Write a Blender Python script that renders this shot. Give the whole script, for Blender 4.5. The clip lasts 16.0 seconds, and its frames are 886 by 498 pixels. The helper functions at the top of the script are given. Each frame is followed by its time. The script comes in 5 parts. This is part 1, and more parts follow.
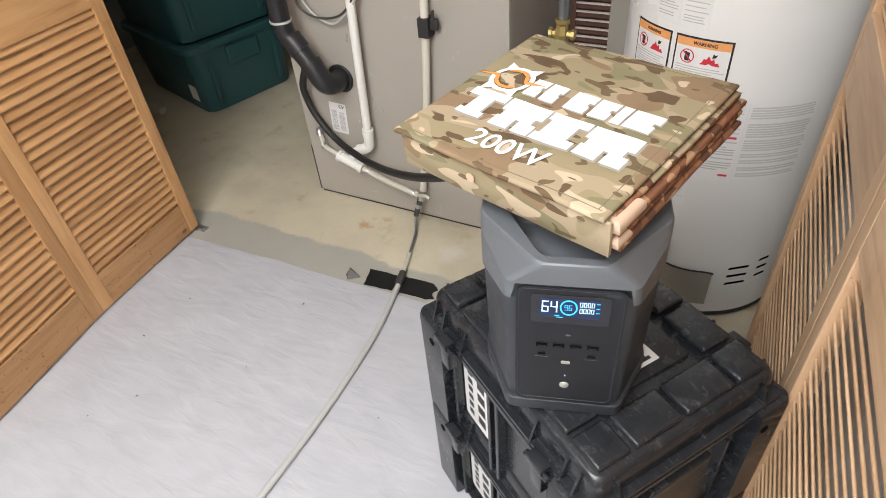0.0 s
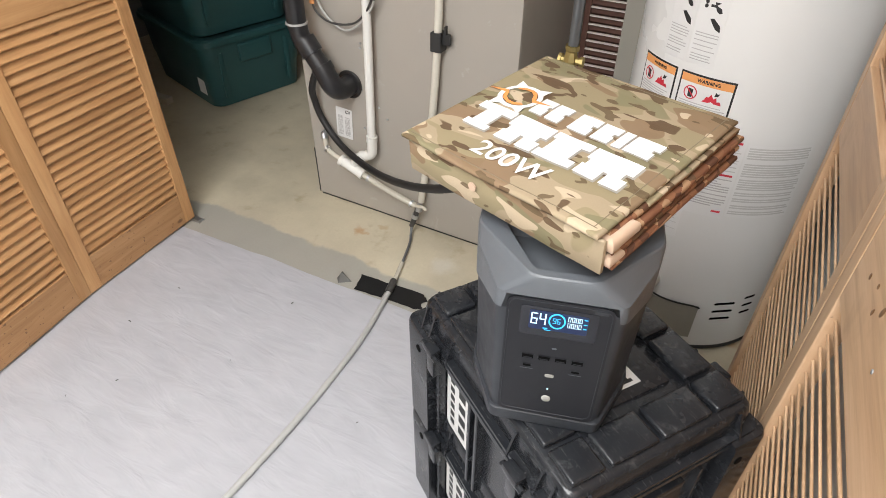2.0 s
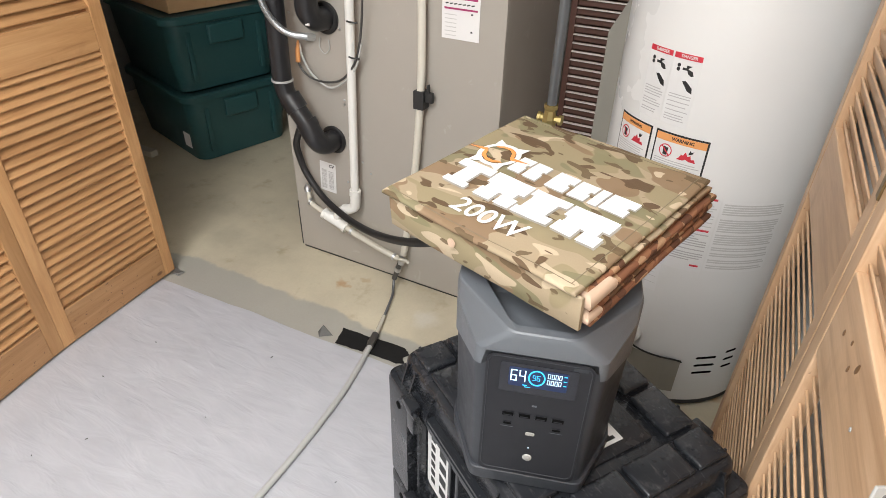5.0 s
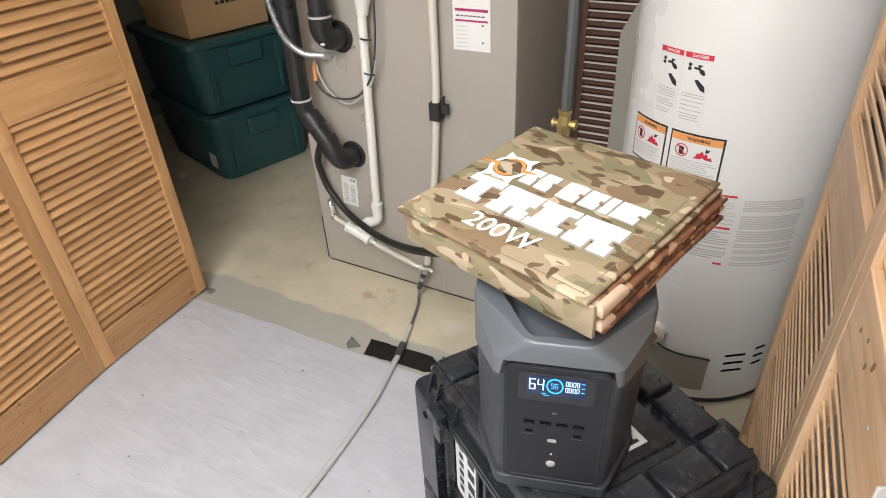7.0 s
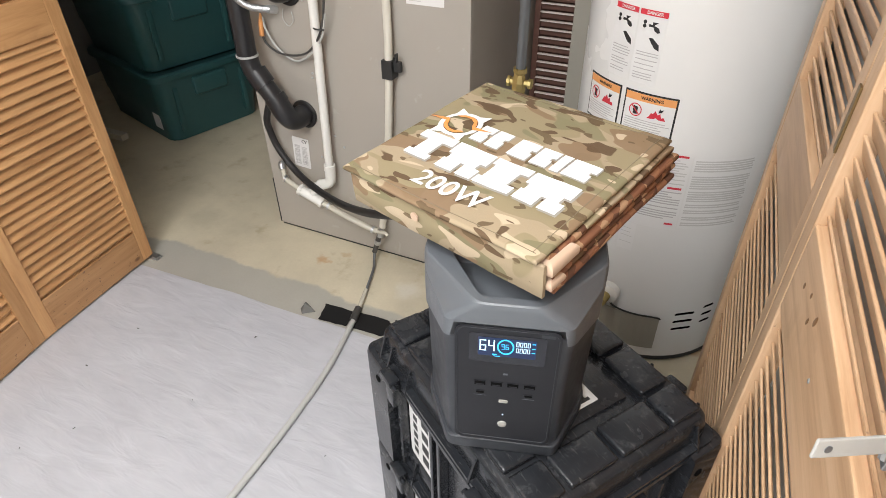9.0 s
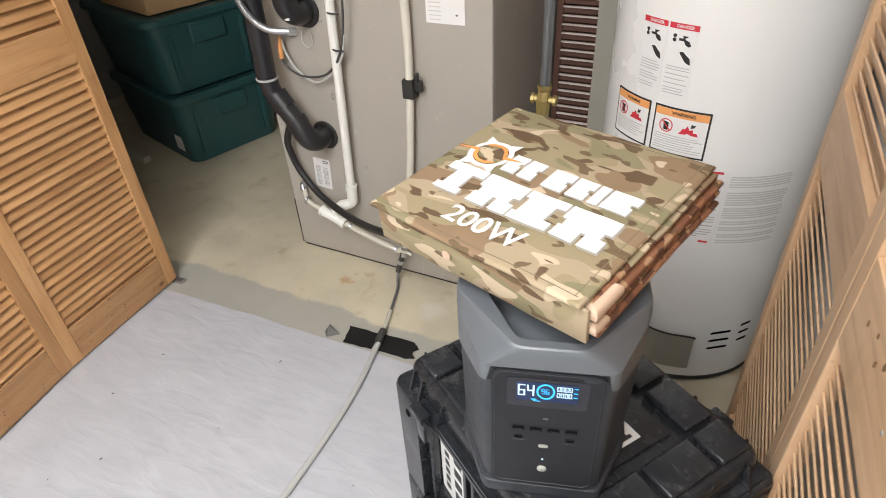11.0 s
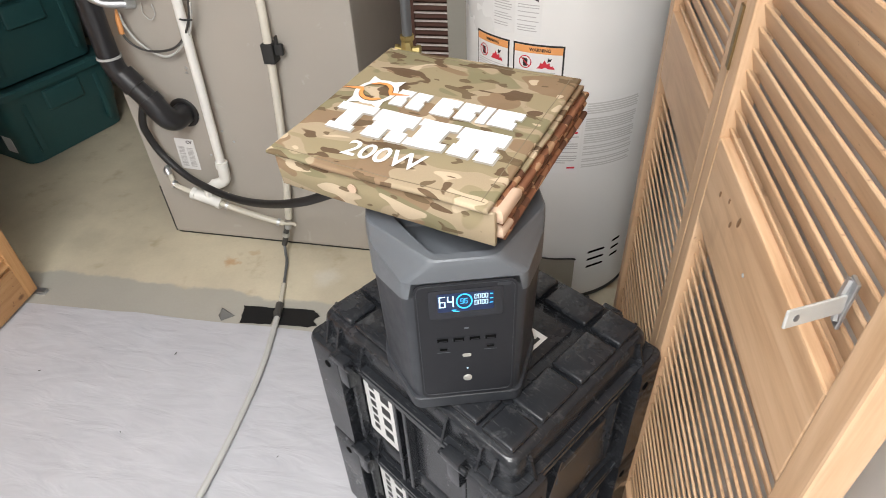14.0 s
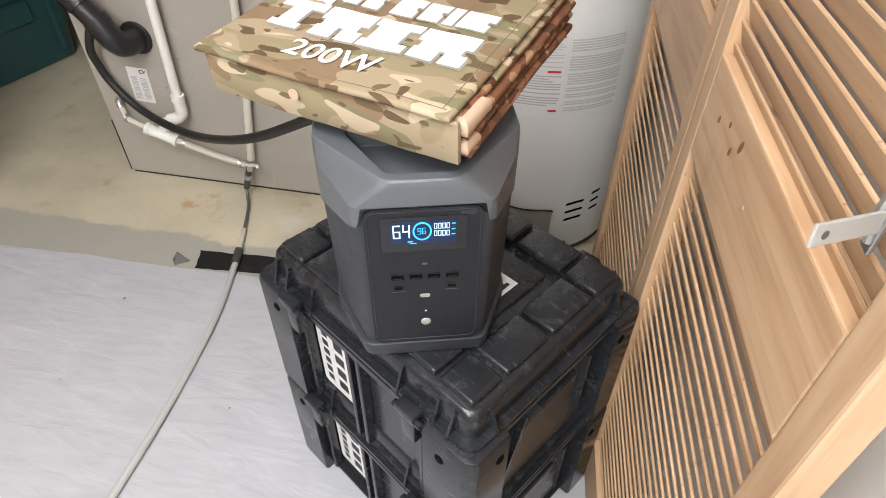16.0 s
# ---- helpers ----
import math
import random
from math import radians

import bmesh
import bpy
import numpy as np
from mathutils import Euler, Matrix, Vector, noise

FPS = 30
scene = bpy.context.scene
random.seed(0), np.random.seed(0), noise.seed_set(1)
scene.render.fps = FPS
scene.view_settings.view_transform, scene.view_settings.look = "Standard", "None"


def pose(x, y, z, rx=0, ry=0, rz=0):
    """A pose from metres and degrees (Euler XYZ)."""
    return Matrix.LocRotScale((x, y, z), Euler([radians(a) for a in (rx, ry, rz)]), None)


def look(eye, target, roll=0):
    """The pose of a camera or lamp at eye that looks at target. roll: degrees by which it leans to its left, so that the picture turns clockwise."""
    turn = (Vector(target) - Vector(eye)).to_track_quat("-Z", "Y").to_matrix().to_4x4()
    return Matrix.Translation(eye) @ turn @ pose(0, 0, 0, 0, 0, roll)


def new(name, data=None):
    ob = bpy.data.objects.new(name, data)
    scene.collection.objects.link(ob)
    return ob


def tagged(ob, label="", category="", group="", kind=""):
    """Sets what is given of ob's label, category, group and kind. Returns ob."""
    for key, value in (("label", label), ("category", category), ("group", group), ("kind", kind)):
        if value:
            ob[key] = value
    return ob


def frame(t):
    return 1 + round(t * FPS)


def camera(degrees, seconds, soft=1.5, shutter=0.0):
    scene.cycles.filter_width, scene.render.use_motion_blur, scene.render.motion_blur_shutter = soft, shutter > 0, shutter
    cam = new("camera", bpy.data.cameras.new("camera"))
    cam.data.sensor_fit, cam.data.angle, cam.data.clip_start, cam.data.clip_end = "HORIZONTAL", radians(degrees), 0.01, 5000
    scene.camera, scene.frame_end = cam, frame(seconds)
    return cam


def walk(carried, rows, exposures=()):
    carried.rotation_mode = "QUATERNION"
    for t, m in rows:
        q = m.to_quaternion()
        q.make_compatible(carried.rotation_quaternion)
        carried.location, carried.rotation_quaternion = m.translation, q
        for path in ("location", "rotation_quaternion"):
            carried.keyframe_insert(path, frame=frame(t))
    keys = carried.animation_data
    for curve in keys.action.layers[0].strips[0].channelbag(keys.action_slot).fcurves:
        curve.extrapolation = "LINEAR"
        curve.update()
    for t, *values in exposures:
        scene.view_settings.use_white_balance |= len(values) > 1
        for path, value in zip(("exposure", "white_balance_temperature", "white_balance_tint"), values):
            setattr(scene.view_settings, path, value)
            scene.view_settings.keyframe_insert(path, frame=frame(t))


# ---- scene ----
cam = camera(71.9, 16.0, 0.8, 0.3)
PATH = [
    (0, (1.362, -0.853, 1.316), (0.596, 0.462, 0.018), -5.6),
    (0.5, (1.355, -0.861, 1.311), (0.639, 0.484, 0.016), 0.4),
    (1, (1.358, -0.864, 1.315), (0.645, 0.488, 0.026), 0.5),
    (1.5, (1.367, -0.871, 1.32), (0.65, 0.491, 0.042), 1.0),
    (2, (1.366, -0.875, 1.316), (0.611, 0.485, 0.059), 0.2),
    (2.5, (1.368, -0.873, 1.331), (0.594, 0.519, 0.121), -0.8),
    (3, (1.361, -0.871, 1.325), (0.605, 0.531, 0.116), 0.6),
    (3.2, (1.361, -0.862, 1.322), (0.642, 0.555, 0.107), 0.3),
    (5.3, (1.372, -0.871, 1.321), (0.605, 0.602, 0.207), 1.2),
    (5.5, (1.374, -0.868, 1.321), (0.452, 0.46, 0.143), -6.9),
    (6, (1.387, -0.872, 1.327), (0.557, 0.483, 0.113), -4.0),
    (6.5, (1.38, -0.874, 1.351), (0.501, 0.569, 0.282), -3.3),
    (7, (1.389, -0.872, 1.343), (0.547, 0.565, 0.235), -3.0),
    (7.5, (1.397, -0.861, 1.334), (0.628, 0.585, 0.185), -2.2),
    (8, (1.393, -0.855, 1.319), (0.703, 0.57, 0.098), -1.0),
    (8.2, (1.393, -0.854, 1.319), (0.699, 0.571, 0.098), -0.9),
    (10.3, (1.386, -0.841, 1.336), (0.682, 0.616, 0.161), -0.9),
    (10.5, (1.383, -0.828, 1.325), (0.616, 0.608, 0.164), -2.2),
    (11, (1.358, -0.815, 1.334), (0.598, 0.608, 0.15), -3.4),
    (11.1, (1.3366, -0.8163, 1.3422), (0.5937, 0.6136, 0.1575), -2.52),
    (11.3, (1.3013, -0.8146, 1.3324), (0.6603, 0.6631, 0.1469), -2.39),
    (11.5, (1.238, -0.802, 1.344), (0.882, 0.771, 0.161), -1.0),
    (11.7, (1.1942, -0.7950, 1.3559), (0.9587, 0.7987, 0.1706), -2.02),
    (12, (1.142, -0.82, 1.36), (1.188, 0.786, 0.168), 1.9),
    (12.2, (1.1522, -0.8339, 1.3678), (1.2567, 0.7631, 0.1684), 1.54),
    (12.5, (1.183, -0.845, 1.36), (1.355, 0.746, 0.161), 1.2),
    (13, (1.263, -0.84, 1.357), (1.221, 0.751, 0.146), 1.9),
    (13.5, (1.326, -0.865, 1.332), (1.124, 0.693, 0.094), 3.4),
    (14, (1.341, -0.885, 1.313), (0.977, 0.618, 0.044), -3.1),
    (14.5, (1.349, -0.884, 1.305), (0.923, 0.602, 0.036), -3.7),
    (15, (1.352, -0.856, 1.251), (1.042, 0.65, -0.028), -3.2),
    (15.5, (1.353, -0.848, 1.224), (1.076, 0.604, -0.124), 0.6),
    (16, (1.352, -0.834, 1.219), (1.07, 0.604, -0.142), 0.4),
]
walk(cam, [(t, look(eye, target, roll)) for t, eye, target, roll in PATH])

# ---- light ----
world = bpy.data.worlds.new("room_air")
world.use_nodes = True
world.node_tree.nodes["Background"].inputs[0].default_value = (0.9, 0.95, 1.0, 1)
world.node_tree.nodes["Background"].inputs[1].default_value = 0.02
scene.world = world


def area_lamp(name, eye, target, power, w, h, colour):
    d = bpy.data.lights.new(name, "AREA")
    d.shape, d.size, d.size_y, d.energy, d.color = "RECTANGLE", w, h, power, colour
    ob = new(name, d)
    ob.matrix_world = look(eye, target)
    return ob


# Assumed main source overhead; no lamp is in view.
area_lamp("assumed_ceiling_lamp", (0.86, -1.10, 2.33), (0.88, -0.90, 0.0), 92, 1.3, 1.4, (0.97, 0.965, 0.96))
# Second, made-up lamp that fills the upright fronts facing the camera.
area_lamp("rear_fill_light", (1.10, -2.27, 2.33), (1.15, -1.0, 0.4), 52, 1.0, 0.55, (0.97, 0.965, 0.96))
scene.view_settings.exposure = 0.0


# ---- materials ----
class Mat:
    """A node material with one principled shader and a few shorthands."""

    def __init__(self, name, rough=0.5, metal=0.0, spec=0.5):
        self.m = bpy.data.materials.new(name)
        self.m.use_nodes = True
        self.t = self.m.node_tree
        self.b = self.t.nodes["Principled BSDF"]
        self.b.inputs["Roughness"].default_value = rough
        self.b.inputs["Metallic"].default_value = metal
        self.b.inputs["Specular IOR Level"].default_value = spec

    def node(self, kind, **values):
        n = self.t.nodes.new(kind)
        for k, v in values.items():
            n.inputs[k].default_value = v
        return n

    def link(self, a, b):
        self.t.links.new(a, b)

    def coords(self, kind="Object", scale=(1, 1, 1)):
        c = self.t.nodes.new("ShaderNodeTexCoord")
        mp = self.node("ShaderNodeMapping", Scale=scale)
        self.link(c.outputs[kind], mp.inputs["Vector"])
        return mp.outputs[0]

    def noise(self, vec, scale, detail=4.0, rough=0.55, distort=0.0):
        n = self.node("ShaderNodeTexNoise", Scale=scale, Detail=detail, Roughness=rough, Distortion=distort)
        self.link(vec, n.inputs["Vector"])
        return n.outputs["Fac"]

    def ramp(self, fac, stops, constant=False):
        n = self.t.nodes.new("ShaderNodeValToRGB")
        e = n.color_ramp.elements
        while len(e) < len(stops):
            e.new(0.5)
        for el, (p, c) in zip(e, stops):
            el.position, el.color = p, (*c, 1) if len(c) == 3 else c
        if constant:
            n.color_ramp.interpolation = "CONSTANT"
        self.link(fac, n.inputs[0])
        return n.outputs[0]

    def mix(self, fac, a, b, mode="MIX"):
        n = self.t.nodes.new("ShaderNodeMix")
        n.data_type, n.blend_type = "RGBA", mode
        for sock, v in ((n.inputs[0], fac), (n.inputs[6], a), (n.inputs[7], b)):
            if isinstance(v, (int, float)):
                sock.default_value = v
            elif isinstance(v, tuple):
                sock.default_value = (*v, 1)
            else:
                self.link(v, sock)
        return n.outputs[2]

    def math(self, op, a, b=0.0, c=0.0):
        n = self.t.nodes.new("ShaderNodeMath")
        n.operation = op
        for i, v in enumerate((a, b, c)):
            if isinstance(v, (int, float)):
                n.inputs[i].default_value = v
            else:
                self.link(v, n.inputs[i])
        return n.outputs[0]

    def colour(self, c):
        if isinstance(c, tuple):
            self.b.inputs["Base Color"].default_value = (*c, 1)
        else:
            self.link(c, self.b.inputs["Base Color"])
        return self

    def rough(self, fac, lo, hi):
        n = self.node("ShaderNodeMapRange")
        n.inputs["To Min"].default_value, n.inputs["To Max"].default_value = lo, hi
        self.link(fac, n.inputs[0])
        self.link(n.outputs[0], self.b.inputs["Roughness"])
        return self

    def bump(self, height, strength=0.3, dist=0.002):
        n = self.node("ShaderNodeBump", Strength=strength, Distance=dist)
        self.link(height, n.inputs["Height"])
        self.link(n.outputs[0], self.b.inputs["Normal"])
        return self


def plain(name, colour, rough=0.5, metal=0.0, vary=0.12, scale=40, bump=0.08, spec=0.5):
    """A paint or plastic with a slight grain, blotches and relief."""
    m = Mat(name, rough, metal, spec)
    v = m.coords()
    n = m.noise(v, scale)
    big = m.noise(v, scale / 9, 3)
    dark = tuple(c * (1 - vary) for c in colour)
    light = tuple(min(1, c * (1 + vary)) for c in colour)
    m.colour(m.mix(m.math("MULTIPLY", m.math("ADD", n, big), 0.5), dark, light))
    m.rough(big, max(0.02, rough - 0.1), min(1, rough + 0.1))
    m.bump(n, bump, 0.001)
    return m.m


def pine(name, tint, scuffs):
    """Varnished knotty pine: the grain runs along local x; scuffs: how many dark specks."""
    m = Mat(name, 0.42)
    info = m.t.nodes.new("ShaderNodeObjectInfo")
    c = m.t.nodes.new("ShaderNodeTexCoord")
    off = m.t.nodes.new("ShaderNodeVectorMath")
    off.operation = "MULTIPLY_ADD"
    off.inputs[1].default_value = (1, 1, 1)
    m.link(c.outputs["Object"], off.inputs[0])
    comb = m.t.nodes.new("ShaderNodeCombineXYZ")
    k = m.math("MULTIPLY", info.outputs["Random"], 40.0)
    for i in range(3):
        m.link(k, comb.inputs[i])
    m.link(comb.outputs[0], off.inputs[2])
    mp = m.node("ShaderNodeMapping", Scale=(1.6, 22, 22))
    m.link(off.outputs[0], mp.inputs[0])
    grain = m.noise(mp.outputs[0], 2.2, 6, 0.6, 0.6)
    fine = m.noise(mp.outputs[0], 11, 4, 0.6)
    mp2 = m.node("ShaderNodeMapping", Scale=(5, 9, 9))
    m.link(off.outputs[0], mp2.inputs[0])
    vor = m.node("ShaderNodeTexVoronoi", Scale=0.7)
    m.link(mp2.outputs[0], vor.inputs["Vector"])
    knot = m.ramp(vor.outputs["Distance"], [(0.0, (1, 1, 1)), (0.030, (0.8, 0.8, 0.8)), (0.055, (0, 0, 0))])
    base = m.ramp(grain, [(0.25, (0.36, 0.19, 0.085)), (0.5, (0.52, 0.31, 0.155)), (0.75, (0.62, 0.40, 0.22))])
    tone = m.ramp(info.outputs["Random"], [(0, (0.8, 0.77, 0.74)), (1, (1.08, 1.06, 1.04))])
    col = m.mix(1.0, base, tone, "MULTIPLY")
    col = m.mix(m.math("MULTIPLY", fine, 0.25), col, (0.25, 0.12, 0.05))
    stain = m.noise(m.coords(), 9, 3)
    col = m.mix(m.ramp(stain, [(0.62, (0, 0, 0)), (0.72, (0.35, 0.35, 0.35))]), col, (0.22, 0.10, 0.04))
    col = m.mix(knot, col, (0.13, 0.06, 0.025))
    speck = m.noise(m.coords(), 75, 3, 0.6)
    col = m.mix(m.ramp(speck, [(0.71 - 0.10 * scuffs, (0, 0, 0)), (0.77 - 0.10 * scuffs, (0.75, 0.75, 0.75))]), col, (0.10, 0.05, 0.03))
    col = m.mix(1.0, col, tint, "MULTIPLY")
    m.colour(col).rough(grain, 0.34, 0.55).bump(fine, 0.18, 0.001)
    return m.m


def concrete():
    """Old sealed slab, ochre-grey with stains, and a repaired grey band by the sheet."""
    m = Mat("old_concrete", 0.6)
    v = m.coords()
    big = m.noise(v, 2.1, 5, 0.6)
    mid = m.noise(v, 9, 5, 0.6)
    fine = m.noise(v, 120, 4)
    col = m.ramp(big, [(0.3, (0.42, 0.38, 0.285)), (0.5, (0.56, 0.505, 0.375)), (0.7, (0.66, 0.60, 0.45))])
    col = m.mix(m.ramp(mid, [(0.58, (0, 0, 0)), (0.72, (0.5, 0.5, 0.5))]), col, (0.34, 0.27, 0.16))
    rust = m.noise(v, 5.5, 2)
    col = m.mix(m.ramp(rust, [(0.70, (0, 0, 0)), (0.76, (0.7, 0.7, 0.7))]), col, (0.42, 0.22, 0.08))
    wob = m.math("MULTIPLY", m.math("SUBTRACT", m.noise(v, 24, 3), 0.5), 0.07)
    # Small spots; the last is a wide faint darkening behind the left door.
    for x, y, r, c, amount in ((0.27, 0.50, 0.030, (0.45, 0.24, 0.09), 0.75), (-0.05, 0.555, 0.032, (0.30, 0.23, 0.11), 0.5), (0.33, 0.55, 0.022, (0.42, 0.27, 0.12), 0.5), (0.62, 0.47, 0.055, (0.62, 0.60, 0.54), 0.6), (-0.30, 0.52, 0.10, (0.30, 0.27, 0.20), 0.35)):
        d = m.t.nodes.new("ShaderNodeVectorMath")
        d.operation = "DISTANCE"
        m.link(v, d.inputs[0])
        d.inputs[1].default_value = (x, y, 0)
        mask = m.ramp(m.math("ADD", d.outputs["Value"], wob), [(r * 0.35, (amount,) * 3), (r, (0, 0, 0))])
        col = m.mix(mask, col, c)
    sep = m.t.nodes.new("ShaderNodeSeparateXYZ")
    m.link(v, sep.inputs[0])
    edge = m.math("ADD", sep.outputs["Y"], m.math("MULTIPLY", m.math("SUBTRACT", m.noise(v, 7, 4), 0.5), 0.10))
    edge = m.math("ADD", edge, m.math("MULTIPLY", m.math("SUBTRACT", m.noise(v, 2.0, 1), 0.5), 0.12))
    band = m.ramp(edge, [(0.350, (1, 1, 1)), (0.362, (0, 0, 0))])
    grey = m.mix(mid, (0.32, 0.315, 0.285), (0.40, 0.39, 0.35))
    col = m.mix(m.math("MULTIPLY", band, 0.92), col, grey)
    col = m.mix(m.math("MULTIPLY", fine, 0.25), col, (0.3, 0.26, 0.2))
    m.colour(col).rough(mid, 0.45, 0.75).bump(m.math("ADD", fine, mid), 0.15, 0.002)
    return m.m


def sheet_cloth():
    """White plastic drop sheet with soft feathered creases that change direction."""
    m = Mat("white_drop_sheet", 0.5)
    v = m.coords("Object", (1, 1, 1))
    strokes = []
    for turn, shift in ((0.95, 0.0), (-0.45, 3.0)):
        mp = m.node("ShaderNodeMapping", Location=(shift, shift, 0), Scale=(1.7, 5.4, 1), Rotation=(0, 0, turn))
        m.link(v, mp.inputs[0])
        strokes.append(m.noise(mp.outputs[0], 4.2, 3, 0.5, 0.6))
    where = m.ramp(m.noise(v, 4.2, 2, 0.5, 0.6), [(0.42, (0, 0, 0)), (0.58, (1, 1, 1))])
    h = m.mix(where, strokes[0], strokes[1])
    soft = m.noise(v, 6, 3, 0.5, 0.8)
    tone = m.math("ADD", m.math("MULTIPLY", h, 0.6), m.math("MULTIPLY", soft, 0.4))
    # Crease shading is also put into the colour: low strokes darker, raised ones paler.
    m.colour(m.ramp(tone, [(0.32, (0.400, 0.402, 0.430)), (0.50, (0.436, 0.439, 0.468)), (0.68, (0.468, 0.471, 0.500))]))
    m.rough(soft, 0.42, 0.6).bump(h, 0.6, 0.007)
    return m.m


def camo():
    """Woven camouflage cloth: tan ground with green, brown, dark and cream patches."""
    m = Mat("camouflage_cloth", 0.85, 0, 0.25)
    v = m.coords()
    warp = m.node("ShaderNodeMapping", Scale=(1, 2.0, 2.0))
    m.link(v, warp.inputs[0])
    w = warp.outputs[0]
    col = (0.375, 0.315, 0.215)
    layers = [(9, 0.0, 0.52, (0.275, 0.245, 0.145), 0.8), (12, 3.1, 0.555, (0.225, 0.150, 0.088), 0.85), (10, 7.7, 0.585, (0.200, 0.195, 0.11), 0.85),
              (19, 11.3, 0.635, (0.56, 0.475, 0.345), 0.95), (19, 17.9, 0.615, (0.095, 0.058, 0.03), 0.95), (28, 23.0, 0.648, (0.12, 0.085, 0.045), 0.9)]
    for scale, shift, cut, c, amount in layers:
        mp = m.node("ShaderNodeMapping", Location=(shift, shift * 0.7, shift * 0.3))
        m.link(w, mp.inputs[0])
        n = m.noise(mp.outputs[0], scale, 1.2, 0.4, 0.5)
        mask = m.ramp(n, [(cut, (0, 0, 0)), (cut + 0.012, (amount,) * 3)])
        col = m.mix(mask, col, c)
    wave = m.noise(m.coords("Object", (1, 1, 1)), 600, 2)
    col = m.mix(1.0, col, (0.88, 0.83, 0.80), "MULTIPLY")
    m.colour(m.mix(m.math("MULTIPLY", wave, 0.22), col, (0.2, 0.15, 0.1))).bump(wave, 0.25, 0.0008)
    return m.m


def fold_cloth():
    """Folded cloth edges: blocky brown, rust and tan patches that run along the folds."""
    m = Mat("brown_camouflage_folds", 0.85, 0, 0.25)
    v = m.coords("Object", (70, 68, 92))
    vor = m.node("ShaderNodeTexVoronoi", Scale=1.0)
    m.link(v, vor.inputs["Vector"])
    pick = m.t.nodes.new("ShaderNodeSeparateColor")
    m.link(vor.outputs["Color"], pick.inputs[0])
    col = m.ramp(pick.outputs[0], [(0.0, (0.10, 0.045, 0.026)), (0.25, (0.20, 0.085, 0.045)), (0.55, (0.27, 0.125, 0.065)), (0.78, (0.42, 0.26, 0.15)), (0.92, (0.13, 0.075, 0.04))], True)
    fine = m.noise(m.coords(), 300, 2)
    m.colour(m.mix(m.math("MULTIPLY", fine, 0.3), col, (0.12, 0.06, 0.035))).bump(fine, 0.3, 0.001)
    return m.m


def steel_paint():
    m = Mat("taupe_painted_steel", 0.42, 0.0, 0.5)
    v = m.coords()
    n = m.noise(v, 3, 4)
    f = m.noise(v, 160, 3)
    smear = m.noise(v, 11, 5, 0.7, 0.8)
    col = m.mix(n, (0.330, 0.303, 0.266), (0.378, 0.350, 0.309))
    col = m.mix(m.ramp(smear, [(0.63, (0, 0, 0)), (0.72, (0.35, 0.35, 0.35))]), col, (0.50, 0.48, 0.45))
    m.colour(col).rough(smear, 0.32, 0.5).bump(f, 0.06, 0.001)
    return m.m


def enamel():
    m = Mat("white_enamel", 0.28)
    v = m.coords()
    n = m.noise(v, 4, 4)
    s = m.noise(v, 23, 5, 0.7)
    col = m.mix(n, (0.63, 0.625, 0.61), (0.69, 0.685, 0.67))
    col = m.mix(m.ramp(s, [(0.66, (0, 0, 0)), (0.82, (0.14, 0.14, 0.14))]), col, (0.55, 0.51, 0.44))
    m.colour(col).rough(n, 0.22, 0.36)
    m.bump(m.noise(v, 6, 2), 0.05, 0.002)
    return m.m


def case_plastic():
    """Black moulded polymer, scuffed and dusty."""
    m = Mat("scuffed_black_polymer", 0.42, 0.0, 0.5)
    v = m.coords()
    f = m.noise(v, 380, 2)
    d = m.noise(v, 18, 6, 0.7)
    s = m.noise(m.coords("Object", (60, 9, 30)), 4, 5, 0.75, 1.0)
    col = m.mix(d, (0.0095, 0.0105, 0.0130), (0.022, 0.024, 0.028))
    col = m.mix(m.ramp(s, [(0.58, (0, 0, 0)), (0.74, (0.45, 0.45, 0.45))]), col, (0.15, 0.145, 0.14))
    dust = m.noise(v, 34, 6, 0.75)
    col = m.mix(m.ramp(dust, [(0.56, (0, 0, 0)), (0.70, (0.5, 0.5, 0.5))]), col, (0.085, 0.086, 0.088))
    m.colour(col).rough(d, 0.14, 0.36).bump(f, 0.12, 0.0006)
    return m.m


def cardboard():
    m = Mat("brown_cardboard", 0.8)
    v = m.coords()
    r = m.noise(m.coords("Object", (2, 2, 60)), 3, 3)
    n = m.noise(v, 6, 5)
    m.colour(m.mix(n, (0.44, 0.27, 0.13), (0.55, 0.36, 0.185))).bump(r, 0.15, 0.002)
    return m.m


def glow(name, colour, strength):
    m = Mat(name, 0.4)
    m.colour(tuple(c * 0.2 for c in colour))
    m.b.inputs["Emission Color"].default_value = (*colour, 1)
    m.b.inputs["Emission Strength"].default_value = strength
    return m.m


PINE_AGED, PINE_PALE, PINE_WORN = pine("orange_varnished_pine", (0.98, 0.915, 0.80), 0.0), pine("pale_varnished_pine", (1.13, 1.28, 1.57), 0.0), pine("scuffed_varnished_pine", (0.95, 0.90, 0.83), 0.9)
CONCRETE, SHEET, CAMO, STEEL, ENAMEL, POLY, CARD = concrete(), sheet_cloth(), camo(), steel_paint(), enamel(), case_plastic(), cardboard()
PLASTER = plain("white_wall_paint", (0.74, 0.725, 0.70), 0.7, vary=0.04, scale=60, bump=0.15)
# Closet walls are assumed; the dark behind the totes is put into their grey.
DARKWALL = plain("dark_closet_grey", (0.26, 0.255, 0.245), 0.8, vary=0.2, scale=14, bump=0.3)
BLACKPIPE = plain("black_abs_pipe", (0.016, 0.016, 0.018), 0.3, vary=0.2)
GREYCLAMP = plain("grey_band", (0.42, 0.42, 0.41), 0.4)
RUBBER = plain("black_rubber_hose", (0.014, 0.013, 0.013), 0.55, vary=0.3, bump=0.2)
